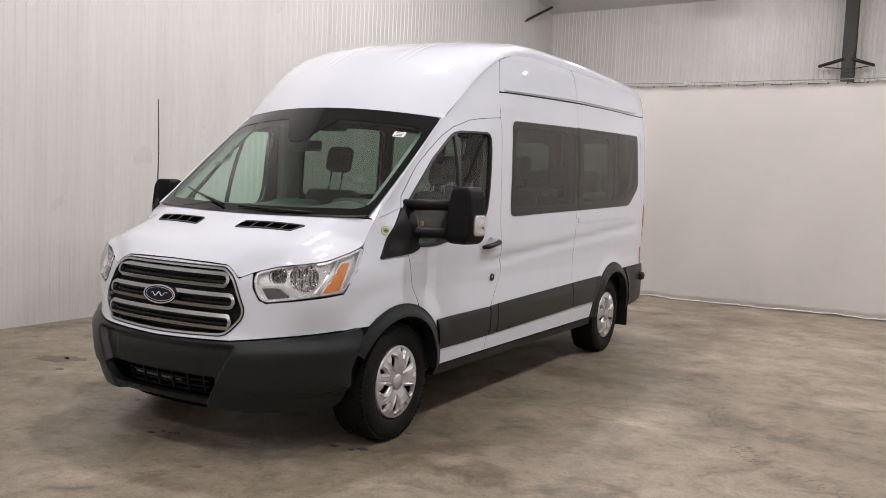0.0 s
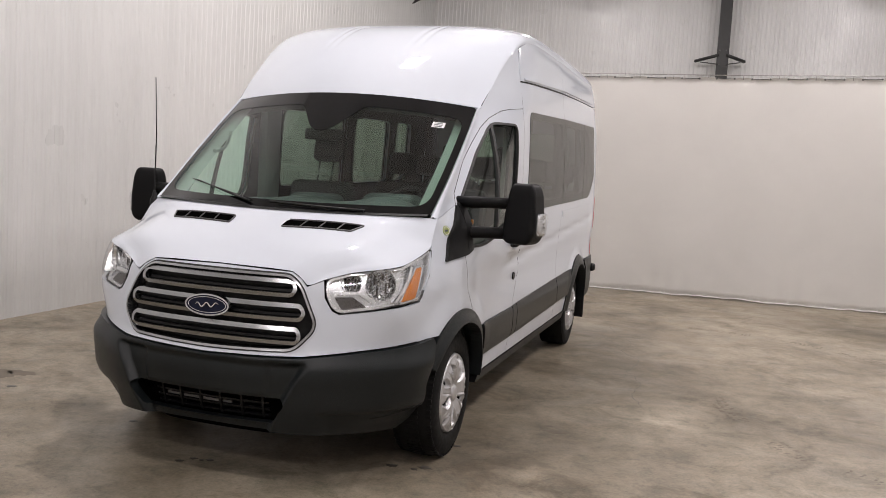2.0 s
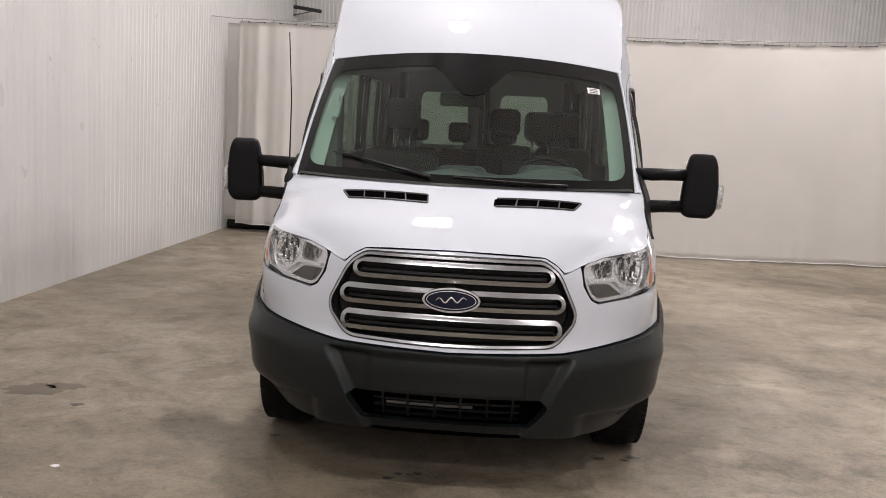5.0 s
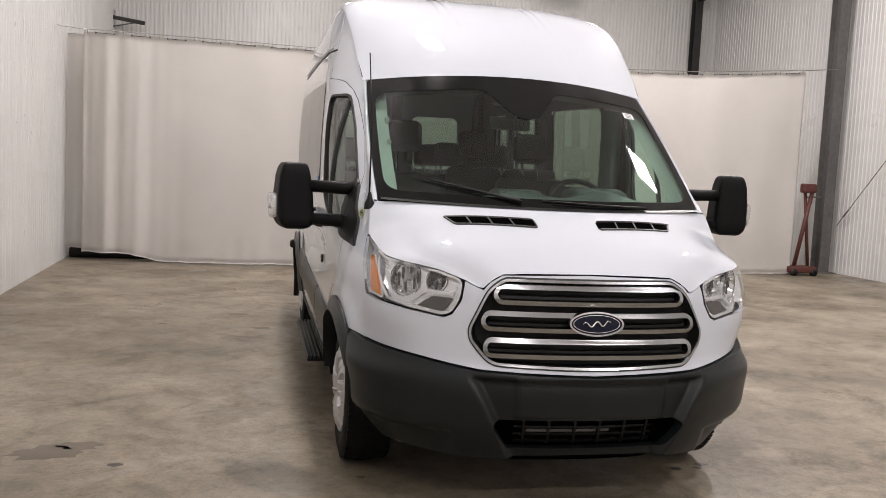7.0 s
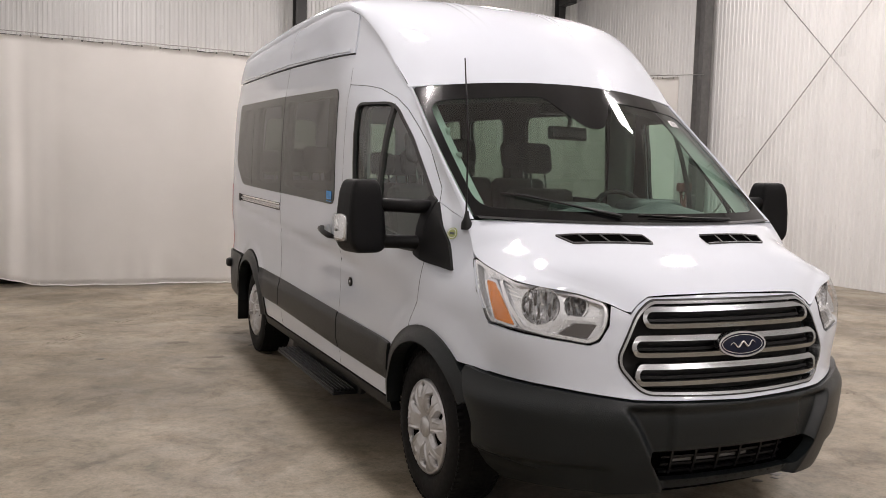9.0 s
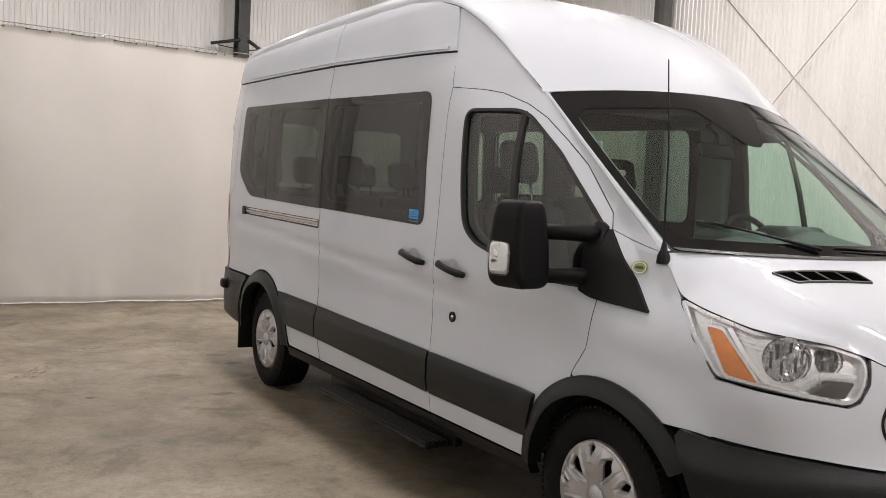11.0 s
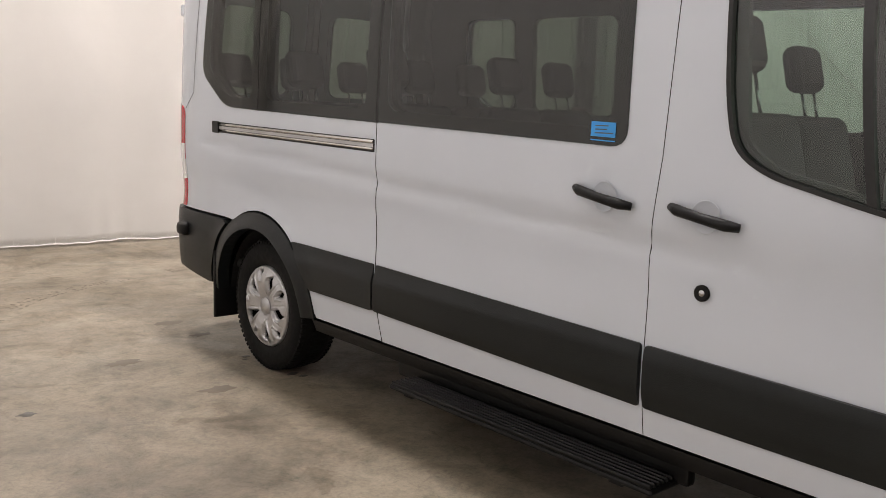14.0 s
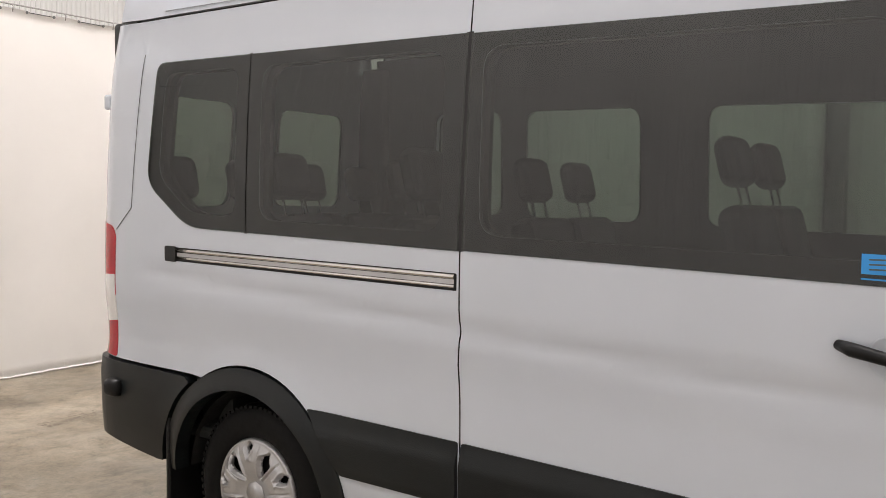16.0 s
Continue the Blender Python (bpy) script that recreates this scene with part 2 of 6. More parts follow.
# ---- mesh helpers ----
def part(name, bm, mat, parent=None, label="", smooth=True):
    me = bpy.data.meshes.new(name)
    if smooth:
        for f in bm.faces:
            f.smooth = f.smooth if f.tag else True
    lay = bm.verts.layers.float_vector.get("curve_normal")
    keep = [Vector(v[lay]) for v in bm.verts] if lay else None
    if lay:
        bm.faces.ensure_lookup_table()
        hard = [f.tag for f in bm.faces]
        bm.verts.layers.float_vector.remove(lay)
    bm.to_mesh(me)
    bm.free()
    if keep:
        me.normals_split_custom_set([me.polygons[p].normal if hard[p] else keep[me.loops[i].vertex_index]
                                     for p, i in sorted((p.index, i) for p in me.polygons for i in p.loop_indices)])
    me.materials.append(mat)
    me.materials.append(SEAL if mat is PAINT and name not in ("roof_side", "drip_rail", "swage", "roof_pillar", "front_wing", "nose_panel") else mat)
    ob = new(name, me)
    if parent:
        ob.parent = parent
    if label:
        ob["label"] = label
    return ob


def thing(name, label, category, group="", kind=""):
    return tagged(new(name), label, category, group, kind)


def add_box(bm, lo, hi, bevel=0.0, seg=2, m=None):
    lo, hi = Vector(lo), Vector(hi)
    r = bmesh.ops.create_cube(bm, size=1)
    vs = r["verts"]
    for v in vs:
        v.co = Vector([(lo[i] + hi[i]) / 2 + v.co[i] * (hi[i] - lo[i]) for i in range(3)])
    if bevel:
        es = list({e for v in vs for e in v.link_edges})
        g = bmesh.ops.bevel(bm, geom=es, offset=bevel, segments=seg, affect="EDGES", profile=0.5)
        vs = list({v for f in g["faces"] for v in f.verts} | {v for v in vs if v.is_valid})
    if m is not None:
        bmesh.ops.transform(bm, matrix=m, verts=vs)
    return vs


def box(lo, hi, bevel=0.0, seg=2, m=None):
    bm = bmesh.new()
    add_box(bm, lo, hi, bevel, seg, m)
    return bm


def mark(bm, flats=()):
    """Notes which faces stay flat; all others are shaded smooth."""
    for f in bm.faces:
        f.tag = False
    for f in flats:
        f.smooth, f.tag = False, True
    return bm


def tube(pts, r, n=8, caps=True, bm=None):
    """A round bar through points; r may be a list."""
    bm = bm or bmesh.new()
    pts = [Vector(p) for p in pts]
    rs = r if isinstance(r, (list, tuple)) else [r] * len(pts)
    rings, up = [], None
    for i, p in enumerate(pts):
        d = (pts[min(i + 1, len(pts) - 1)] - pts[max(i - 1, 0)]).normalized()
        if up is None:
            up = d.orthogonal().normalized()
        up = (up - d * up.dot(d)).normalized()
        w = d.cross(up)
        rings.append([bm.verts.new(p + (up * math.cos(a) + w * math.sin(a)) * rs[i]) for a in [k * math.tau / n for k in range(n)]])
    for a, b in zip(rings, rings[1:]):
        for k in range(n):
            bm.faces.new((a[k], a[(k + 1) % n], b[(k + 1) % n], b[k]))
    ends = [bm.faces.new(ring) for ring in (rings[0], rings[-1])] if caps else []
    bmesh.ops.recalc_face_normals(bm, faces=bm.faces)
    return mark(bm, ends)


def lathe(profile, n=48, axis=(1, 0, 0), centre=(0, 0, 0), bm=None):
    """Turns (distance along axis, radius) pairs round an axis."""
    bm = bm or bmesh.new()
    ax = Vector(axis).normalized()
    up = ax.orthogonal().normalized()
    w = ax.cross(up)
    c = Vector(centre)
    rings = []
    for d, r in profile:
        if r < 1e-5:
            rings.append([bm.verts.new(c + ax * d)])
        else:
            rings.append([bm.verts.new(c + ax * d + (up * math.cos(k * math.tau / n) + w * math.sin(k * math.tau / n)) * r) for k in range(n)])
    for a, b in zip(rings, rings[1:]):
        for k in range(n):
            q = [a[k % len(a)], a[(k + 1) % len(a)], b[(k + 1) % len(b)], b[k % len(b)]]
            q = list(dict.fromkeys(q))
            if len(q) > 2:
                bm.faces.new(q)
    bmesh.ops.recalc_face_normals(bm, faces=bm.faces)
    return mark(bm)


def rounded(poly, r, n=5):
    """A polygon with its corners rounded; r is a number or a list, one for each corner."""
    out, k = [], len(poly)
    for i in range(k):
        p, a, b = Vector(poly[i]), Vector(poly[i - 1]), Vector(poly[(i + 1) % k])
        ri = r[i] if isinstance(r, (list, tuple)) else r
        da, db = (a - p), (b - p)
        if ri <= 0 or da.length < 1e-6 or db.length < 1e-6:
            out.append(tuple(p))
            continue
        cut = min(ri, da.length * 0.49, db.length * 0.49)
        s, e = p + da.normalized() * cut, p + db.normalized() * cut
        for j in range(n + 1):
            t = j / n
            q = s * (1 - t) ** 2 + p * 2 * t * (1 - t) + e * t * t
            out.append(tuple(q))
    return out


def area2(poly):
    return sum(poly[i - 1][0] * poly[i][1] - poly[i][0] * poly[i - 1][1] for i in range(len(poly)))


def inset(poly, d):
    """Moves every side of a polygon inwards by d."""
    sg = 1 if area2(poly) > 0 else -1
    out, k = [], len(poly)
    for i in range(k):
        a, p, b = Vector(poly[i - 1]), Vector(poly[i]), Vector(poly[(i + 1) % k])
        u, w = (p - a), (b - p)
        if u.length < 1e-7 or w.length < 1e-7:
            out.append(tuple(p))
            continue
        u.normalize(), w.normalize()
        n1, n2 = Vector((-u.y, u.x)) * sg, Vector((-w.y, w.x)) * sg
        nn = n1 + n2
        nn = nn / max(0.5, nn.dot(n1)) if nn.length > 1e-4 else n1
        out.append(tuple(p + nn * d))
    return out


def sheet(poly, mapping, holes=(), step=0.07, flange=0.02, inward=None):
    """Fills a flat polygon with holes, cuts it into a fine net, lays it on a curved surface and turns its edges inwards."""
    bm = bmesh.new()
    lay = bm.verts.layers.float_vector.new("curve_normal")
    for loop in (poly, *holes):
        clean = [p for i, p in enumerate(loop) if (Vector(p) - Vector(loop[i - 1])).length > 1e-5]
        vs = [bm.verts.new((p[0], p[1], 0)) for p in clean]
        for i in range(len(vs)):
            bm.edges.new((vs[i - 1], vs[i]))
    bmesh.ops.triangle_fill(bm, use_beauty=True, use_dissolve=False, edges=bm.edges[:], normal=(0, 0, 1))
    xs, ys = [p[0] for p in poly], [p[1] for p in poly]
    for axis, lo, hi in ((0, min(xs), max(xs)), (1, min(ys), max(ys))):
        k = int((hi - lo) / step)
        for i in range(1, k + 1):
            at, no = [0, 0, 0], [0, 0, 0]
            at[axis], no[axis] = lo + (hi - lo) * i / (k + 1), 1
            bmesh.ops.bisect_plane(bm, geom=bm.verts[:] + bm.edges[:] + bm.faces[:], dist=1e-5, plane_co=at, plane_no=no)
    flat = {v: (v.co.x, v.co.y) for v in bm.verts}
    for v, (a, b) in flat.items():
        v.co = mapping(a, b, 0.0)
    for v, (a, b) in flat.items():
        e = 0.012
        q = (mapping(a + e, b, 0.0) - mapping(a - e, b, 0.0)).cross(mapping(a, b + e, 0.0) - mapping(a, b - e, 0.0))
        if q.dot(mapping(a, b, 0.0) - mapping(a, b, 0.01)) < 0:
            q = -q
        v[lay] = q.normalized() if q.length > 1e-12 else Vector((0, 0, 1))
    bm.normal_update()
    big = max(bm.faces, key=lambda f: f.calc_area())
    mid = [sum(flat[v][i] for v in big.verts) / len(big.verts) for i in (0, 1)]
    if big.normal.dot(mapping(*mid, 0.0) - mapping(*mid, 0.01)) < 0:
        bmesh.ops.reverse_faces(bm, faces=bm.faces[:])
    mark(bm)
    if flange:
        edges = [e for e in bm.edges if len(e.link_faces) == 1]
        twin = {}
        for e in edges:
            e.smooth = False
            for v in e.verts:
                if v not in twin:
                    twin[v] = bm.verts.new(mapping(*flat[v], flange))
        for e in edges:
            a, b = e.verts
            f = bm.faces.new((a, b, twin[b], twin[a]))
            f.smooth, f.tag, f.material_index = False, True, 1
    return bm


def band(outer, inner, mapping, flange=0.0):
    """A closed strip between two outlines with the same number of corners, laid on a curved surface."""
    bm = bmesh.new()
    rows = [[bm.verts.new(mapping(*p, 0.0)) for p in loop] for loop in (outer, inner)]
    if flange:
        rows = [[bm.verts.new(mapping(*p, flange)) for p in outer], *rows, [bm.verts.new(mapping(*p, flange)) for p in inner]]
    k = len(outer)
    for a, b in zip(rows, rows[1:]):
        for i in range(k):
            bm.faces.new((a[i - 1], a[i], b[i], b[i - 1]))
    bmesh.ops.recalc_face_normals(bm, faces=bm.faces)
    return mark(bm, bm.faces[:])


def ngrid(nu, nv, fn):
    """A net of (nu + 1) x (nv + 1) points from fn(u, v), u and v from 0 to 1."""
    bm = bmesh.new()
    g = [[bm.verts.new(fn(i / nu, j / nv)) for j in range(nv + 1)] for i in range(nu + 1)]
    for i in range(nu):
        for j in range(nv):
            bm.faces.new((g[i][j], g[i + 1][j], g[i + 1][j + 1], g[i][j + 1]))
    return bm


def spline(pts, n=400):
    """A smooth curve through plan points, as arrays of x, y and length."""
    p = np.array(pts, float)
    d = np.concatenate([[0], np.cumsum(np.linalg.norm(np.diff(p, axis=0), axis=1) ** 0.5)])
    out = []
    for i in range(len(p) - 1):
        p0, p1, p2, p3 = p[max(i - 1, 0)], p[i], p[i + 1], p[min(i + 2, len(p) - 1)]
        m1 = (p2 - p0) / max(1e-6, d[i + 1] - d[max(i - 1, 0)]) * (d[i + 1] - d[i])
        m2 = (p3 - p1) / max(1e-6, d[min(i + 2, len(p) - 1)] - d[i]) * (d[i + 1] - d[i])
        for t in np.linspace(0, 1, 40, endpoint=i == len(p) - 2):
            out.append((2 * t**3 - 3 * t**2 + 1) * p1 + (t**3 - 2 * t**2 + t) * m1 + (-2 * t**3 + 3 * t**2) * p2 + (t**3 - t**2) * m2)
    return np.array(out)


def eased_table(xs, ys, sigma, n=600):
    """A broken line made smooth: returns a function of x."""
    x = np.linspace(xs[0], xs[-1], n)
    y = np.interp(x, xs, ys)
    k = max(1, int(3 * sigma / (x[1] - x[0])))
    w = np.exp(-0.5 * (np.arange(-k, k + 1) * (x[1] - x[0]) / sigma) ** 2)
    pad = np.concatenate([2 * y[0] - y[k:0:-1], y, 2 * y[-1] - y[-2:-k - 2:-1]])
    y = np.convolve(pad, w / w.sum(), "valid")
    return lambda v: float(np.interp(v, x, y))


def ease(v, lo, hi):
    t = min(1.0, max(0.0, (v - lo) / (hi - lo)))
    return t * t * (3 - 2 * t)


def blob(radii, e, taper=0.0, nu=28, nv=20, m=None):
    """A rounded block; e from 1 (an egg) towards 0 (a box). taper narrows its upper end."""
    p = lambda v, k: math.copysign(abs(v) ** k, v)

    def at(u, v):
        a, b = (u - 0.5) * math.tau, (v - 0.5) * math.pi
        q = Vector((p(math.cos(b), e) * p(math.cos(a), e), p(math.cos(b), e) * p(math.sin(a), e), p(math.sin(b), e)))
        q = Vector((q.x * radii[0] * (1 - taper * q.z), q.y * radii[1] * (1 - taper * q.z), q.z * radii[2]))
        return m @ q if m else q
    bm = ngrid(nu, nv, at)
    bmesh.ops.remove_doubles(bm, verts=bm.verts[:], dist=1e-5)
    bmesh.ops.recalc_face_normals(bm, faces=bm.faces[:])
    return mark(bm)


# ---- the hall ----
WL0, WL1 = Vector((-3.55, -11.0, 0)), Vector((-4.18, 13.95, 0))
WB1 = Vector((8.85, 14.3, 0))
WR0 = Vector((8.9, -11.0, 0))


def cladding(name, a, b, label, pitch=0.105, depth=0.012):
    """A wall of ribbed sheet from a to b, up to the ceiling, its ribs towards the room, on a backing 0.12 m thick."""
    d = (b - a).normalized()
    inn = Vector((-d.y, d.x, 0))
    length = (b - a).length
    bm = bmesh.new()
    prof, x = [], 0.0
    while x < length:
        for dx, o in ((0, 0), (0.03, 0), (0.042, depth), (0.078, depth), (0.09, 0)):
            prof.append((min(length, x + dx * pitch / 0.105), o))
        x += pitch
    prof.append((length, 0))

    def row(s, o, top):
        p = a + d * s + inn * o
        return bm.verts.new((p.x, p.y, ceiling_at(p.y, p.x) + 0.05 if top else 0.0))
    rows = [[row(s, o, top) for s, o in prof] for top in (0, 1)]
    for i in range(len(prof) - 1):
        bm.faces.new((rows[0][i], rows[0][i + 1], rows[1][i + 1], rows[1][i]))
    back = [[row(s, -0.12, top) for s in (0, length / 2, length)] for top in (0, 1)]
    for i in (0, 1):
        bm.faces.new((back[0][i + 1], back[0][i], back[1][i], back[1][i + 1]))
    bm.faces.new((rows[0][0], rows[1][0], back[1][0], back[0][0]))
    bm.faces.new((rows[0][-1], rows[1][-1], back[1][-1], back[0][-1]))
    bmesh.ops.recalc_face_normals(bm, faces=bm.faces)
    ob = part(name, bm, CLAD, smooth=False)
    return tagged(ob, label, "wall", kind="structure")


cladding("wall_west", WL1, WL0, "white ribbed steel wall cladding with faint smears", 0.115, 0.006)
cladding("wall_north", WB1, WL1, "white ribbed steel end wall behind the curtain", 0.085, 0.009)
cladding("wall_east", WR0, WB1, "white ribbed steel wall with crossed brace rods", 0.1, 0.009)
cladding("wall_south", WL0, WR0, "white ribbed steel wall closing the hall")

west = bpy.data.objects["wall_west"]
along, inward = (WL0 - WL1).normalized(), Vector((1, 0.025, 0)).normalized()
bm = bmesh.new()
for z in (0.64, 1.23, 1.81, 2.41, 3.02, 3.62, 4.2):
    for k in range(62):
        p = WL1 + along * (0.35 + 0.23 * k) + inward * 0.003
        ring = [bm.verts.new(p + along * (0.0048 * math.cos(a)) + Vector((0, 0, z + 0.0048 * math.sin(a)))) for a in [q * math.tau / 6 for q in range(6)]]
        tip = bm.verts.new(p + inward * 0.006 + Vector((0, 0, z)))
        for q in range(6):
            bm.faces.new((ring[q - 1], ring[q], tip))
bmesh.ops.recalc_face_normals(bm, faces=bm.faces)
tagged(part("screws", bm, CEIL_MAT, west, "rows of small grey screw heads"), kind="stuff")
for k in range(16):
    p = WL1 + along * (0.4 + 0.92 * k) + inward * 0.004
    bm = box((-0.003, -0.003, 0.02), (0.0015, 0.003, 1.0 + 0.35 * (k % 3)), m=Matrix.Translation(p))
    part("sheet_joint", bm, CLAD, west, smooth=False)

tagged(part("floor", box((-5.2, -12, -0.2), (9.8, 15.5, 0.0)), CONCRETE, smooth=False), "worn brown-grey concrete floor with stains and hairline cracks", "floor", kind="structure")
slab = bmesh.new()
for y0, y1 in ((-12.0, -3.0), (-3.0, 15.5)):
    vs = [slab.verts.new((x, y, ceiling_at(y, x) + h)) for h in (0.0, 0.15) for x, y in ((-5.2, y0), (9.8, y0), (9.8, y1), (-5.2, y1))]
    for q in ((0, 1, 2, 3), (4, 5, 6, 7), (0, 1, 5, 4), (1, 2, 6, 5), (2, 3, 7, 6), (3, 0, 4, 7)):
        slab.faces.new([vs[i] for i in q])
bmesh.ops.recalc_face_normals(slab, faces=slab.faces)
tagged(part("ceiling", slab, CEIL_MAT, smooth=False), "plain pale grey sloping steel ceiling", "ceiling", kind="structure")


def h_beam(a, b, depth, width, flange_t=0.014, web_t=0.01):
    """An I-section bar from a to b; the flanges face along the given depth direction."""
    bm = bmesh.new()
    a, b = Vector(a), Vector(b)
    d = (b - a).normalized()
    u = Vector((0, 1, 0)) if abs(d.z) > 0.7 else Vector((0, 0, 1))
    w = d.cross(u).normalized()
    u = w.cross(d)
    m = Matrix((( *w, ), ( *u, ), ( *d, ))).transposed().to_4x4()
    m.translation = a
    ln = (b - a).length
    h = depth / 2
    add_box(bm, (-width / 2, h - flange_t, 0), (width / 2, h, ln), m=m)
    add_box(bm, (-width / 2, -h, 0), (width / 2, -h + flange_t, ln), m=m)
    add_box(bm, (-web_t / 2, -h + flange_t, 0), (web_t / 2, h - flange_t, ln), m=m)
    bmesh.ops.recalc_face_normals(bm, faces=bm.faces)
    return bm


def column(x, y, label, depth=0.26, width=0.22, arms=()):
    paint = DARK_STEEL if y > 13 else STEEL
    c = tagged(part("steel_column", h_beam((x, y, 0), (x, y, ceiling_at(y, x)), depth, width), paint, smooth=False), label, "column", "steel columns")
    bm = box((x - 0.2, y - 0.2, 0), (x + 0.2, y + 0.13, 0.02))
    part("base_plate", bm, paint, c, smooth=False)
    for z, x0, x1 in arms:
        face = y - depth / 2 - 0.006
        part("bracket_plate", box((x - 0.1, face - 0.006, z - 0.2), (x + 0.1, face, z + 0.2), 0.003, 1), paint, c, smooth=False)
        for dx in (-0.06, 0.06):
            for dz in (-0.14, 0.14):
                part("bolt", lathe([(0.0, 0.016), (0.012, 0.016), (0.014, 0.0)], 6, (0, -1, 0), (x + dx, face - 0.006, z + dz)), STEEL, c)
        for xe in (x0, x1):
            near = x + 0.08 * (1 if xe > x else -1)
            part("bracket", tube([(near, face - 0.03, z + 0.045), (xe, y + 0.16, z - 0.035)], 0.034, 4), paint, c, "dark bolted stay bar")
            part("bracket_arm", tube([(near, face - 0.01, z - 0.13), (x + (xe - x) * 0.8, y + 0.08, z - 0.06)], 0.01, 6), paint, c)
    return c


column(1.98, 13.72, "dark grey steel column with a crossbar, against the end wall", arms=((4.14, 1.45, 2.4),))
column(8.12, 13.9, "dark grey steel column at the end wall", 0.2, 0.17)
column(8.58, 9.5, "grey steel column beside the curtain", 0.26, 0.2)
column(8.58, 3.6, "dark grey steel column with brace rods", 0.26, 0.2)
column(8.58, -4.0, "dark grey steel column at the side wall", 0.3, 0.26)

for hx, hy in ((8.12, 13.9), (1.98, 13.72)):
    zt = ceiling_at(hy, hx)
    tagged(part("haunch", box((hx - 0.09, hy - 0.55, zt - 0.28), (hx + 0.09, hy - 0.1, zt - 0.03), 0.01), DARK_STEEL, smooth=False), "dark steel haunch between column and ceiling", "haunch", "haunches")
tagged(part("corner_bracket", box((0, -0.035, -0.035), (0.62, 0.035, 0.035), 0.008, 1, pose(-4.2, 13.58, 4.12, 0, 7, 0)), DARK_STEEL, smooth=False), "short dark steel bar fixed in the wall corner", "bracket")
part("bracket_plate", box((-4.2, 13.5, 3.94), (-4.17, 13.85, 4.28)), STEEL, bpy.data.objects["corner_bracket"], smooth=False)
part("bracket_arm", tube([(-4.18, 13.62, 3.95), (-3.75, 13.6, 4.05)], 0.012, 6), STEEL, bpy.data.objects["corner_bracket"])
tagged(part("knee_brace", tube([(-4.17, 12.45, 4.98), (-3.95, 13.4, 5.45)], 0.028, 8), DARK_STEEL), "dark steel knee brace under the ceiling", "brace")


def brace_rod(a, b):
    r = tagged(part("brace_rod", tube([a, b], 0.008, 6), ROD), "thin steel brace rod crossing the cladding", "brace rod", "brace rods")
    for p, q in ((a, b), (b, a)):
        d = (Vector(q) - Vector(p)).normalized()
        part("turnbuckle", tube([Vector(p) + d * 0.25, Vector(p) + d * 0.5], 0.016, 6), ROD, r)


brace_rod((8.74, 9.35, 0.85), (8.74, 3.95, 6.5))
brace_rod((8.70, 9.3, 6.3), (8.70, 3.85, 0.85))


# ---- the curtain ----
HANG_X = [-4.1, -2.0, 0.0, 2.4, 4.2, 5.5, 7.6]
HANG_Y = eased_table(HANG_X, [8.52, 8.42, 8.35, 8.36, 8.5, 8.7, 8.95], 0.25)
HANG_Z = eased_table(HANG_X, [3.16, 3.14, 3.115, 3.13, 3.18, 3.25, 3.45], 0.25)


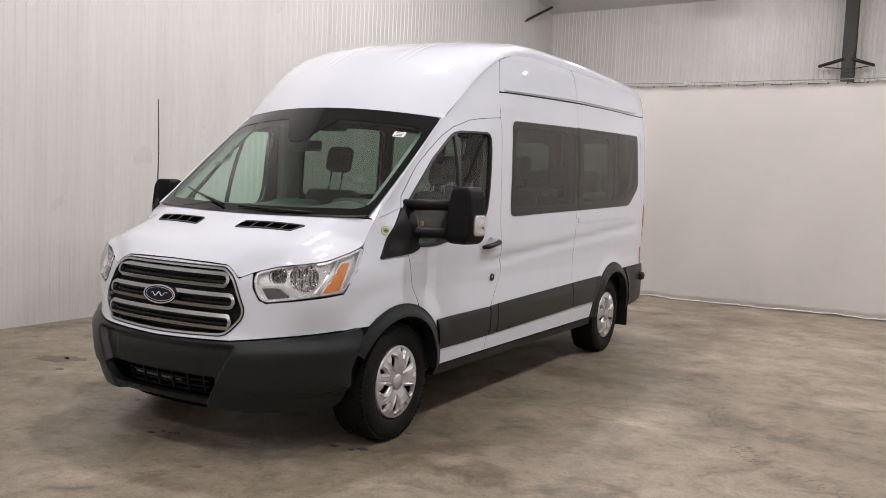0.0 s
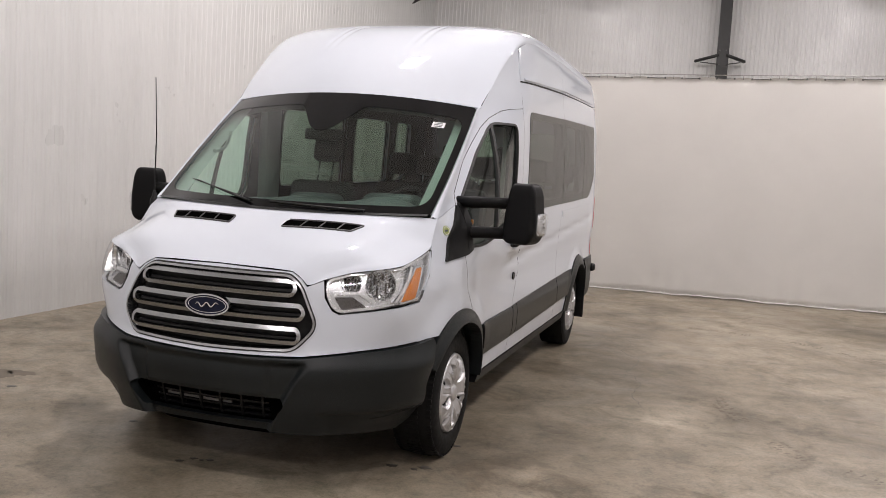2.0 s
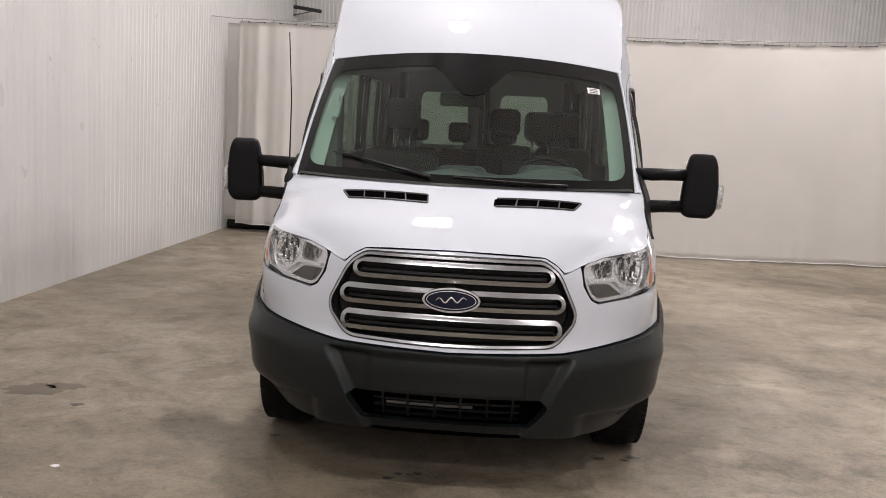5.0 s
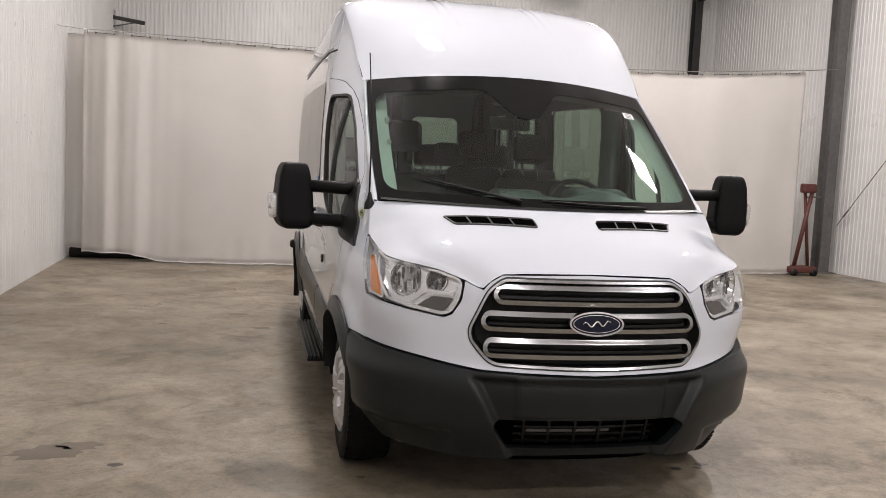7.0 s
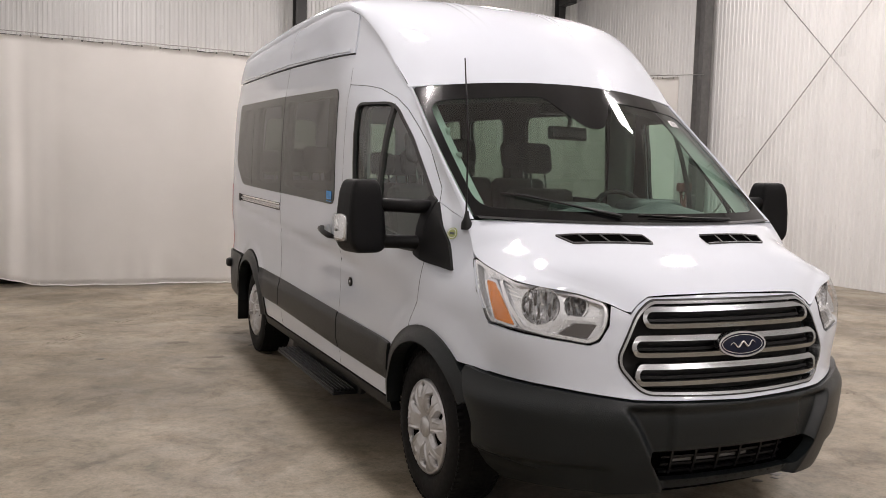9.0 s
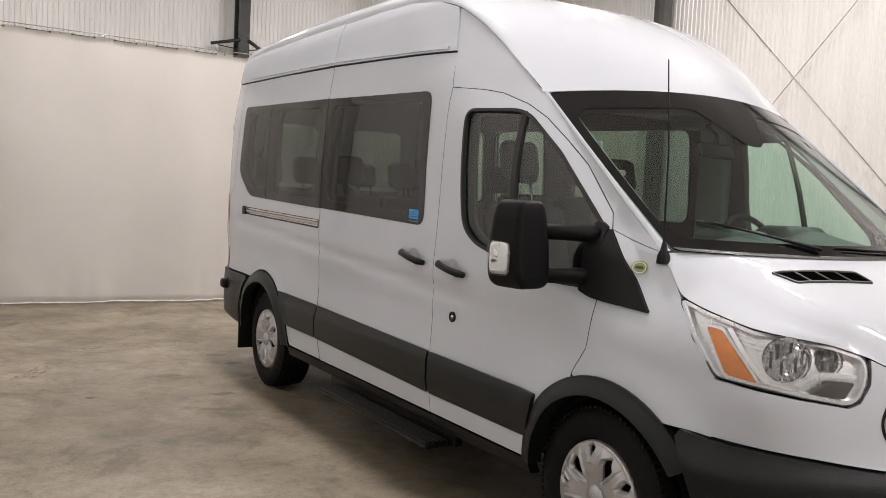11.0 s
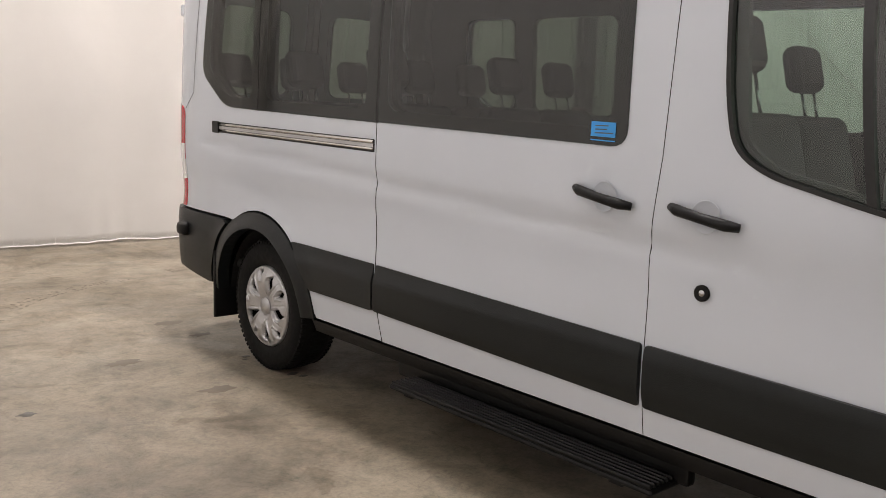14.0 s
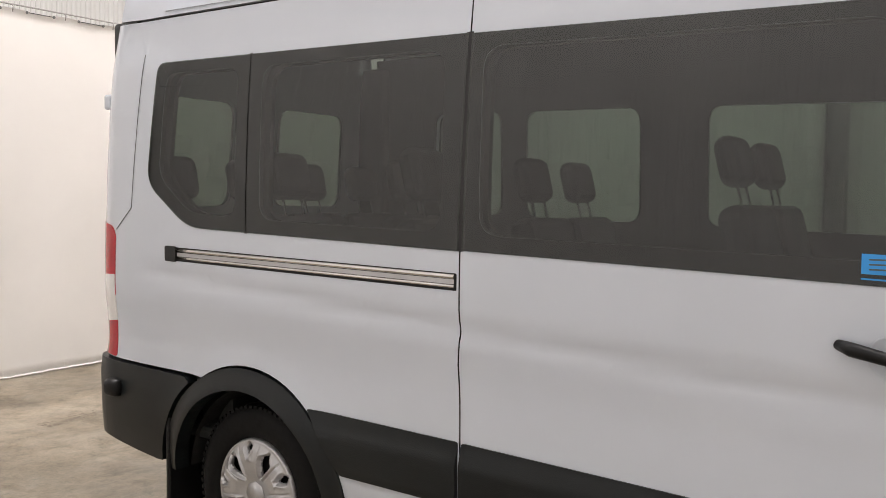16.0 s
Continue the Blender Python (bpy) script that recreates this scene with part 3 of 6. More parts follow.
def curtain(name, x0, x1, label, seed, tuck=0.0, back=0.0, lift=0.1):
    rnd = random.Random(seed)
    k = int((x1 - x0) / 0.02)
    hooks = [x0 + 0.06 + i * 0.47 for i in range(int((x1 - x0 - 0.1) / 0.47) + 1)]
    c = thing(name, label, "curtain", "hanging curtains")
    folds = [(rnd.uniform(0, 6.3), rnd.uniform(1.6, 7.0), rnd.uniform(0.007, 0.017)) for _ in range(6)]

    def depth(x, v):
        s = sum(a * math.sin(f * x + ph + 0.25 * math.sin(5.0 * v + ph)) for ph, f, a in folds)
        edge = math.exp(-(max(0, x - x0) / 0.75) ** 2)
        s += tuck * edge * (0.075 * math.sin(15 * (x - x0) + 0.5 * v) + 0.03 * math.sin(29 * (x - x0) + 1))
        return s * (0.5 + 0.7 * (1 - v))

    def place(u, v):
        x = x0 + (x1 - x0) * u
        near = min(hooks, key=lambda h: abs(h - x))
        sag = 0.022 * min(1.0, abs(near - x) / 0.235) ** 2
        low = 0.022 + lift * (1 - ease(x, x0 + 0.55, x0 + 1.1)) + 0.005 * math.sin(2.1 * x + seed) + 0.016 * noise.noise((x * 2.7, 0.3, seed)) + 0.008 * noise.noise((x * 9.0, 1.3, seed))
        z = low + (HANG_Z(x) - sag - low) * v
        hem = 0.005 * math.sin(17 * x + 3 * math.sin(4 * x)) * max(0, 1 - v * 6)
        crease = 0.012 * noise.noise((x * 3.1, z * 5.0, seed)) * max(0.0, 1 - v * 2.5) + 0.008 * math.sin(7 * x + 3) * ease(v, 0.86, 1.0)
        return (x, HANG_Y(x) + back + depth(x, v) + hem + crease, z)

    bm = ngrid(k, 34, place)
    bmesh.ops.solidify(bm, geom=bm.faces[:], thickness=0.004)
    mark(bm)
    part("fabric", bm, CURTAIN, c)
    part("hem", tube([Vector(place(q / k, 0.0)) + Vector((0, -0.002, 0.006)) for q in range(0, k + 1, 2)], 0.007, 6), CURTAIN, c)
    if back:
        return c
    for h in hooks:
        if h < x1:
            y, z = HANG_Y(h), HANG_Z(h)
            part("hook", tube([(h, y, z - 0.03), (h, y - 0.012, z + 0.012), (h, y, z + 0.03)], 0.005, 5), ROD, c)
    for a, b in zip(hooks, hooks[1:]):
        m = (a + b) / 2
        y = place((m - x0) / (x1 - x0), 1.0)[1] - 0.02
        part("cord", tube([(m + dx, y, HANG_Z(m + dx) - 0.02) for dx in (-0.12, 0.0, 0.12)], 0.004, 5), DARK_STEEL, c, "dark cord threaded through the eyelets")
        for dx in (-0.12, 0.12):
            part("eyelet", lathe([(0.0, 0.013), (0.006, 0.012), (0.006, 0.006), (0.0, 0.0)], 12, (0, -1, 0), (m + dx, y, HANG_Z(m + dx) - 0.02)), STEEL, c)
    return c


curtain("curtain", -3.78, 7.6, "white vinyl curtain in soft folds, hung from a cable", 3, tuck=1.0)
curtain("curtain", -4.08, -3.55, "narrow end of a white curtain folded back along the wall", 5, tuck=0.5, back=0.3, lift=0.12)
CABLE = [(-3.98, 7.9, 3.13), (-3.85, 8.45, 3.18)] + [(x, HANG_Y(x), HANG_Z(x) + 0.03) for x in HANG_X[1:]] + [(8.5, 9.35, 3.6)]
tagged(part("curtain_cable", tube(CABLE, 0.007, 6), ROD), "thin galvanised cable carrying the curtains", "cable")


# the red stand behind the van
def red_stand(x, y):
    t = thing("floor_jack", "worn red steel floor jack standing upright by the wall", "jack")
    part("base", box((x - 0.28, y - 0.18, 0.05), (x + 0.25, y + 0.18, 0.16), 0.02), RED_STEEL, t)
    part("frame", tube([(x - 0.1, y, 0.15), (x + 0.02, y, 0.8), (x + 0.14, y, 1.45)], 0.035, 8), RED_STEEL, t)
    part("frame", tube([(x + 0.2, y + 0.05, 0.15), (x + 0.12, y + 0.05, 0.8), (x + 0.02, y + 0.05, 1.55)], 0.028, 8), RED_STEEL, t)
    part("head", box((x - 0.06, y - 0.06, 1.42), (x + 0.2, y + 0.08, 1.58), 0.03), RED_STEEL, t)
    part("handle", tube([(x + 0.05, y, 1.35), (x + 0.32, y, 1.36)], 0.014, 6), STEEL, t, "dark steel handle")
    for dx in (-0.2, 0.18):
        part("wheel", lathe([(-0.03, 0), (-0.03, 0.06), (0.03, 0.06), (0.03, 0)], 20, (0, 1, 0), (x + dx, y - 0.16, 0.06)), BLACK, t)


red_stand(7.82, 9.0)

# black roll added so that the gap under the raised hem reads dark
tagged(part("dark_hem_roll", tube([(-4.0, 8.95, 0.075), (-3.4, 8.93, 0.075), (-2.6, 8.98, 0.07)], 0.075, 12), UNDER), "black roll added behind the curtain hem to darken the gap", "mat")

# oil and water drips on the floor
DRIPS = random.Random(8)


def floor_spot(name, x, y, r, long, mat, label, category, group):
    ang = [k * math.tau / 18 for k in range(18)]
    rad = [r * DRIPS.uniform(0.6, 1.2) for _ in ang]
    bm = bmesh.new()
    rim = [bm.verts.new((x + q * long * math.cos(a), y + q * math.sin(a), 0.0004)) for a, q in zip(ang, rad)]
    top = [bm.verts.new((x + q * long * 0.9 * math.cos(a), y + q * 0.85 * math.sin(a), 0.0014)) for a, q in zip(ang, rad)]
    for k in range(18):
        bm.faces.new((rim[k - 1], rim[k], top[k], top[k - 1]))
    bm.faces.new(top)
    return tagged(part(name, bm, mat), label, category, group)


for dx, dy, dr in ((-0.252, -0.77, 0.022), (-0.21, -0.707, 0.018), (-0.125, -0.69, 0.018), (-0.16, -0.71, 0.014), (0.756, -0.318, 0.028), (0.883, -0.315, 0.02), (0.93, -0.27, 0.03), (0.97, 0.17, 0.022),
                   (-0.893, -0.317, 0.02), (-2.05, -0.064, 0.028), (-0.9, 3.56, 0.026), (-0.87, 3.5, 0.018), (-0.94, 4.0, 0.02), (-0.97, 3.95, 0.014), (-2.21, 3.72, 0.034)):
    floor_spot("oil_drip", dx, dy, dr, 1.4, OIL, "small dark oil drip on the concrete floor", "stain", "oil drips")
for dx, dy, dr in ((-2.42, 0.14, 0.11), (-2.28, 0.24, 0.07), (4.06, 4.43, 0.1), (1.45, 0.75, 0.05), (-1.35, 3.55, 0.06), (-0.97, 4.97, 0.06), (-0.93, 4.585, 0.045), (-1.55, 4.26, 0.06), (-1.65, -1.9, 0.09)):
    floor_spot("floor_stain", dx, dy, dr, 1.7, STAIN, "faint brown stain on the concrete floor", "stain", "floor stains")
floor_spot("paper_scrap", -1.733, -0.915, 0.016, 1.5, STICKER_WHITE, "tiny white paper scrap on the concrete floor", "scrap", "")


def tyre_mark(bm, path):
    """Broken dark tread prints along a curve on the floor."""
    pts = spline(path)
    run = np.concatenate([[0], np.cumsum(np.linalg.norm(np.diff(pts, axis=0), axis=1))])
    at = 0.0
    while at < run[-1]:
        at += DRIPS.uniform(0.02, 0.045)
        x, y = (float(np.interp(at, run, pts[:, k])) for k in (0, 1))
        x1, y1 = (float(np.interp(at + 0.02, run, pts[:, k])) for k in (0, 1))
        d = Vector((x1 - x, y1 - y, 0))
        if d.length < 1e-4 or noise.noise((at * 1.7, 3.1, 0)) < -0.12:
            continue
        d.normalize()
        n = Vector((-d.y, d.x, 0))
        for off in (-0.05, 0.0, 0.05):
            if DRIPS.random() < 0.35:
                continue
            c = Vector((x, y, 0)) + n * (off + DRIPS.uniform(-0.01, 0.01))
            a, b = DRIPS.uniform(0.004, 0.01), DRIPS.uniform(0.008, 0.02)
            low = [c + d * a * i + n * b * j for i, j in ((-1, -1), (1, -0.6), (1, 1), (-1, 0.6))]
            vs = [bm.verts.new((q.x, q.y, 0.0003)) for q in low] + [bm.verts.new((q.x, q.y, 0.001)) for q in low]
            bm.faces.new(vs[4:])
            for k in range(4):
                bm.faces.new((vs[k], vs[(k + 1) % 4], vs[4 + (k + 1) % 4], vs[4 + k]))


prints = bmesh.new()
for path in ([(2.35, 2.3), (2.47, 1.86), (2.83, 1.07), (3.2, 0.76), (3.9, 0.5)], [(-2.6, 4.4), (-2.17, 5.14), (-1.52, 6.07), (-0.89, 6.43), (-0.16, 6.69), (0.8, 6.8)], [(2.0, 5.52), (2.5, 5.48), (3.1, 5.33), (3.77, 4.65), (4.3, 4.2)]):
    tyre_mark(prints, path)
bmesh.ops.recalc_face_normals(prints, faces=prints.faces)
tagged(part("tyre_marks", prints, STAIN, smooth=False), "broken dusty tyre prints curving over the concrete", "tyre marks", kind="stuff")
crack = [(1.2, 5.1), (1.33, 4.63), (1.55, 4.1), (1.5, 3.7), (1.7, 3.28), (1.66, 2.8), (1.8, 2.4), (1.78, 1.98), (1.9, 1.6)]
bm = bmesh.new()
rows = []
for k, (x, y) in enumerate(spline(crack)[::3]):
    x += 0.035 * noise.noise((y * 7.0, 1.0, 0.0)) + 0.015 * noise.noise((y * 25.0, 4.0, 0.0))
    h = 0.0022 + 0.0022 * abs(noise.noise((y * 5.0, 9.0, 0.0)))
    rows.append((bm.verts.new((x - h, y, 0.0007)), bm.verts.new((x + h, y, 0.0007))))
for a, b in zip(rows, rows[1:]):
    bm.faces.new((a[0], a[1], b[1], b[0]))
part("crack", bm, OIL, bpy.data.objects["floor"], "long hairline crack in the concrete", smooth=False)

# ceiling lights
for lx, ly in LIGHT_SPOTS:
    lz = ceiling_at(ly) - 0.12
    f = thing("ceiling_light", "white rectangular ceiling light with a bright diffuser", "ceiling light", "ceiling lights")
    part("housing", box((lx - 0.25, ly - 0.34, lz - 0.08), (lx + 0.25, ly + 0.34, lz + 0.01), 0.01), CEIL_MAT, f)
    part("diffuser", box((lx - 0.22, ly - 0.31, lz - 0.09), (lx + 0.22, ly + 0.31, lz - 0.081)), DIFFUSER, f, smooth=False)
    for dx in (-0.2, 0.2):
        part("hanger", tube([(lx + dx, ly, lz), (lx + dx, ly, ceiling_at(ly, lx) + 0.02)], 0.008, 6), ROD, f)
    lamp = bpy.data.lights.new("ceiling_lamp", "AREA")
    lamp.shape, lamp.size, lamp.size_y = "RECTANGLE", 0.4, 0.56
    watts = LIGHT_WATTS * LIGHT_ROWS[ly][lx > 0] * 1.1
    lamp.energy, lamp.color = watts * 2.2, (1.0, 0.935, 0.915)
    lo = new("ceiling_lamp", lamp)
    lo.location = (lx, ly, lz - 0.1)
    lo.parent = f
    # bare point light added below the diffuser to throw light sideways onto walls
    glow = bpy.data.lights.new("lamp_side_fill", "POINT")
    glow.shadow_soft_size, glow.energy, glow.color = 0.07, watts * 2.5, lamp.color
    go = new("lamp_side_fill", glow)
    go.location = (lx, ly, lz - 0.17)
    go.parent = f


# ---- the van ----
VAN = thing("van", "white high-roof passenger van with dark grey bumpers and mouldings", "van")
OUT = spline([(0, -1.02), (0.25, -1.006), (0.45, -0.965), (0.61, -0.89), (0.76, -0.77), (0.88, -0.61), (0.955, -0.43), (0.995, -0.24), (1.015, 0.0), (1.02, 0.3), (1.02, 2.0), (1.02, 4.25),
              (1.012, 4.55), (0.985, 4.74), (0.9, 4.86), (0.7, 4.92), (0.4, 4.935), (0.0, 4.94)])


def evened(path, sigma, n=1600):
    """A plan outline resampled at equal steps and smoothed; it is mirrored across x = 0 at both ends."""
    ln = np.concatenate([[0], np.cumsum(np.linalg.norm(np.diff(path, axis=0), axis=1))])
    at = np.linspace(0, ln[-1], n)
    q = np.stack([np.interp(at, ln, path[:, k]) for k in (0, 1)], 1)
    k = int(3 * sigma / at[1])
    w = np.exp(-0.5 * (np.arange(-k, k + 1) * at[1] / sigma) ** 2)
    flip = np.array([-1, 1])
    pad = np.concatenate([q[k:0:-1] * flip, q, q[-2:-k - 2:-1] * flip])
    return np.stack([np.convolve(pad[:, i], w / w.sum(), "valid") for i in (0, 1)], 1)


OUT = evened(OUT, 0.045)
LEN = np.concatenate([[0], np.cumsum(np.linalg.norm(np.diff(OUT, axis=0), axis=1))])
TAN = np.gradient(OUT, LEN, axis=0)
TAN /= np.linalg.norm(TAN, axis=1)[:, None]
IFRONT = int(np.argmax(OUT[:, 0] > 0.985))
S_END = float(LEN[-1])
SIDE_Z = [0.2, 0.3, 0.35, 0.5, 0.7, 0.82, 0.9, 1.0, 1.08, 1.14, 1.3, 1.4, 1.65, 1.9, 2.1, 2.22, 2.4, 2.5, 2.6]
SIDE_D = [0.09, 0.05, 0.03, 0.01, 0.006, 0.014, 0.018, 0.014, 0.004, 0.0, 0.0, 0.002, 0.006, 0.016, 0.03, 0.05, 0.078, 0.1, 0.15]
FRONT_Z = [0.2, 0.3, 0.42, 0.55, 0.63, 0.66, 0.7, 0.88, 1.0, 1.06, 1.12, 1.2]
FRONT_D = [0.11, 0.05, 0.01, 0.0, 0.02, 0.05, 0.065, 0.085, 0.115, 0.15, 0.21, 0.29]
REAR_Z, REAR_D = [0.3, 0.8, 0.82, 1.4, 2.2, 2.5, 2.6], [0.03, 0.0, 0.06, 0.07, 0.16, 0.22, 0.28]
PIL_Z, PIL_D = [0.95, 1.28, 1.4, 1.7, 1.99, 2.2, 2.5], [0.1, 0.1, 0.14, 0.15, 0.16, 0.12, 0.05]


SIDE_IN, FRONT_IN = eased_table(SIDE_Z, SIDE_D, 0.016), eased_table(FRONT_Z, FRONT_D, 0.024)
REAR_IN, PIL_IN = eased_table(REAR_Z, REAR_D, 0.03), eased_table(PIL_Z, PIL_D, 0.04)


def sy(y):
    """Length along the outline at which the side reaches y."""
    i = int(np.searchsorted(OUT[:, 1], y))
    return float(np.interp(y, OUT[:, 1], LEN))


def sx(x):
    """Length along the outline at which the nose reaches x."""
    n = IFRONT
    return math.copysign(float(np.interp(abs(x), OUT[:n, 0], LEN[:n])), x)


def shell(s, z, deep=0.0):
    """A point of the body's skin: length along the plan outline, height, depth below the skin."""
    sg, a = (-1 if s < 0 else 1), min(abs(s), S_END)
    px, py = float(np.interp(a, LEN, OUT[:, 0])), float(np.interp(a, LEN, OUT[:, 1]))
    tx, ty = float(np.interp(a, LEN, TAN[:, 0])), float(np.interp(a, LEN, TAN[:, 1]))
    ln = math.hypot(tx, ty)
    nx, ny = ty / ln, -tx / ln
    f = ny * ny
    ds = SIDE_IN(z)
    if py < 2.5:
        ya = -0.1 + max(0.0, z - 1.28) * 1.05
        e = min(1.0, max(0.0, 1 - (py - ya) / 0.7))
        ds += PIL_IN(z) * ease(z, 0.95, 1.28) * e * e
    # pressed groove along the flank and swellings over the wheels
    ds += 0.0105 * math.exp(-((z - 1.05 - 0.06 * (py - 1.6)) / 0.035) ** 2) * ease(py, 0.75, 1.2) * (1 - ease(py, 4.2, 4.5))
    for cy, wide in ((-0.03, 0.14), (3.725, 0.12)):
        if abs(py - cy) < 0.75 and z < 1.15:
            rr = math.hypot(py - cy, z - 0.356)
            ds -= 0.013 * (1 - ease(rr, 0.49, 0.49 + wide)) * ease(z, 0.5, 0.72)
    df = FRONT_IN(z) if py < 2 else REAR_IN(z)
    if py < 2 or py > 4.3:
        d = f * df + (1 - f) * ds
    else:
        d = ds
    d += deep - 0.05 * math.exp(-((a - 0.99) / 0.17) ** 2) * ease(z, 0.66, 0.9) * (1 - ease(z, 1.1, 1.24))
    return Vector((sg * (px - nx * d), py - ny * d, z))


def skin(side, out=0.0):
    """Mapping for sheets given as (y, z) on one side: side is 1 (driver) or -1."""
    return lambda y, z, deep: shell(side * sy(y), z, deep - out)


def nose(out=0.0):
    return lambda s, z, deep: shell(s, z, deep - out)


def arc(cy, cz, r, a0, a1, n=18, ry=1.0):
    return [(cy + r * ry * math.cos(radians(a0 + (a1 - a0) * i / n)), cz + r * math.sin(radians(a0 + (a1 - a0) * i / n))) for i in range(n + 1)]


def corner_bulge(s, z):
    """How far the front bumper's corner swells out of the body's outline."""
    return 0.055 * math.exp(-((abs(s) - 1.08) / 0.26) ** 2) * ease(z, 0.3, 0.45) * (1 - 0.75 * ease(z, 0.6, 0.73))


SIDES = ((1, "left"), (-1, "right"))
A_LINE = [(-0.19, 1.325), (-0.04, 1.435), (0.2, 1.63), (0.45, 1.828), (0.643, 1.98)]
CREASE_Y = [0.643, 0.78, 0.95, 1.1, 1.3, 1.5, 1.8, 2.2, 3.0, 4.0, 4.5, 4.74]
CREASE_Z = [1.98, 2.1, 2.235, 2.345, 2.455, 2.51, 2.545, 2.555, 2.56, 2.545, 2.53, 2.51]
MID_Z = [2.03, 2.175, 2.325, 2.44, 2.55, 2.62, 2.685, 2.72, 2.735, 2.715, 2.685, 2.6]
DOOR_TOP = [(1.2, 2.03), (0.97, 2.005), (0.85, 1.983), (0.69, 1.925), (0.57, 1.86), (0.43, 1.76), (0.29, 1.653), (0.105, 1.462), (0.076, 1.395)]
GROOVE = [(1.235, 2.21), (2.0, 2.247), (2.69, 2.277), (3.5, 2.3), (4.45, 2.315)]
FRONT_ARCH = (-0.03, 0.356)
REAR_ARCH = (3.725, 0.356)

# dark inner skin that shows in the gaps between panels, cut out where the windows are
HOLES = [rounded([(1.43, 1.395), (2.63, 1.425), (2.63, 2.025), (1.44, 1.985)], 0.08), rounded([(2.78, 1.43), (3.65, 1.455), (3.65, 2.05), (2.78, 2.03)], 0.08),
         rounded([(3.79, 1.46), (4.07, 1.475), (4.28, 1.63), (4.25, 2.065), (3.79, 2.055)], 0.07),
         rounded([(0.12, 1.19), (0.55, 1.23), (0.87, 1.3), (0.97, 1.37), (1.025, 1.89), (0.7, 1.88), (0.43, 1.68), (0.12, 1.39)], 0.04)]
DRIVER_HOLES = [rounded([(1.43, 1.395), (2.58, 1.425), (2.58, 2.02), (1.44, 1.985)], 0.08), rounded([(2.94, 1.435), (3.62, 1.455), (3.62, 2.045), (2.94, 2.03)], 0.08), *HOLES[2:]]
for sg, word in SIDES:
    lin = [(0.1, 0.75), (0.36, 0.7), (0.42, 0.4), (3.2, 0.4), *arc(*REAR_ARCH, 0.5, 170, 10, 10), (4.6, 0.5), (4.68, 2.4), (1.35, 2.42), (1.0, 2.02), (0.75, 1.915), (0.45, 1.73), (0.1, 1.42)]
    lin = lin[:3] + [(3.21, 0.4)] + lin[4:]
    part("inner_lining", sheet(lin, skin(sg, -0.05), HOLES if sg < 0 else DRIVER_HOLES, 0.2, 0.02), TRIM_DARK, VAN)
    # A dark web just under the seams
    for y0, z0, y1, z1 in ((1.15, 0.4, 1.28, 2.3), (2.6, 0.4, 2.76, 1.36), (2.6, 2.12, 2.76, 2.5), (0.0, 0.8, 0.2, 1.16)):
        part("seam_backing", sheet([(y0, z0), (y1, z0), (y1, z1), (y0, z1)], skin(sg, -0.016), (), 0.1, 0), SEAL, VAN)
    part("seam_backing", sheet([(1.2, 2.17), (4.45, 2.29), (4.45, 2.35), (1.2, 2.25)], skin(sg, -0.012), (), 0.12, 0), SEAL, VAN)

    # front wing
    wing = [(-0.5, 0.925), (-0.4, 1.06), (-0.31, 1.18), (-0.25, 1.262), (-0.19, 1.325), (-0.02, 1.362), (0.076, 1.395), (-0.2, 1.11), (0.052, 1.127), (0.078, 0.93), (0.14, 0.82),
            *arc(*FRONT_ARCH, 0.475, 71, 128, 12), (-0.43, 0.727), (-0.5, 0.718)]
    part("front_wing", sheet(inset(wing, 0.002), skin(sg), (), 0.035), PAINT, VAN)
    # black mirror sail
    sail = rounded([(0.083, 1.405), (-0.205, 1.104), (0.0, 1.118), (0.1, 1.13)], [0.02, 0.01, 0.02, 0.02])
    part("mirror_sail", sheet(sail, skin(sg, 0.012), (), 0.06, 0.03), BLACK, VAN, "black plastic triangular mirror foot")
    # roof pillar and cap
    cap = [*A_LINE, *[(y, z) for y, z in zip(CREASE_Y[1:5], CREASE_Z[1:5])], (1.3, 2.44), (1.235, 2.2), *DOOR_TOP, (-0.02, 1.362)]
    part("roof_pillar", sheet(inset(cap, 0.002), skin(sg)), PAINT, VAN)

    # front door
    if sg < 0:
        hind = [(1.24, 0.395), (1.25, 0.75), (1.26, 1.0), (1.226, 1.31), (1.212, 1.65)]
    else:
        hind = [(1.088, 0.395), (1.09, 0.47), (1.125, 0.7), (1.22, 0.84), (1.285, 0.94), (1.25, 1.1), (1.21, 1.31), (1.2, 1.65)]
    door_poly = [*hind, *DOOR_TOP, (0.085, 1.14), (0.052, 1.127), (0.078, 0.93), (0.14, 0.82), *arc(*FRONT_ARCH, 0.475, 69, 5, 10), (0.43, 0.395)]
    win_poly = rounded([(1.05, 1.912), (0.69, 1.9), (0.43, 1.7), (0.22, 1.502), (0.095, 1.385), (0.093, 1.165), (0.32, 1.165), (0.56, 1.207), (0.88, 1.283), (0.985, 1.35), (1.02, 1.5)],
                       [0.06, 0.08, 0.03, 0.02, 0.02, 0.02, 0.08, 0.1, 0.12, 0.1, 0.1])
    door = part("front_door", sheet(inset(door_poly, 0.0016), skin(sg), [win_poly], 0.035), PAINT, VAN)
    part("window_seal", sheet(inset(win_poly, -0.006), skin(sg, 0.004), [inset(win_poly, 0.008)], 0.06, 0.02), SEAL, door, "black rubber window seal")
    part("window", sheet(inset(win_poly, 0.012), skin(sg, -0.012), (), 0.1, 0.004), GLASS, door, "green-tinted door glass")
    bar = [(0.706, 1.893), (0.679, 1.893), (0.566, 1.217), (0.593, 1.226)]
    part("window_bar", sheet(bar, skin(sg, 0.001), (), 0.1, 0.02), SEAL, door, "black window divider")

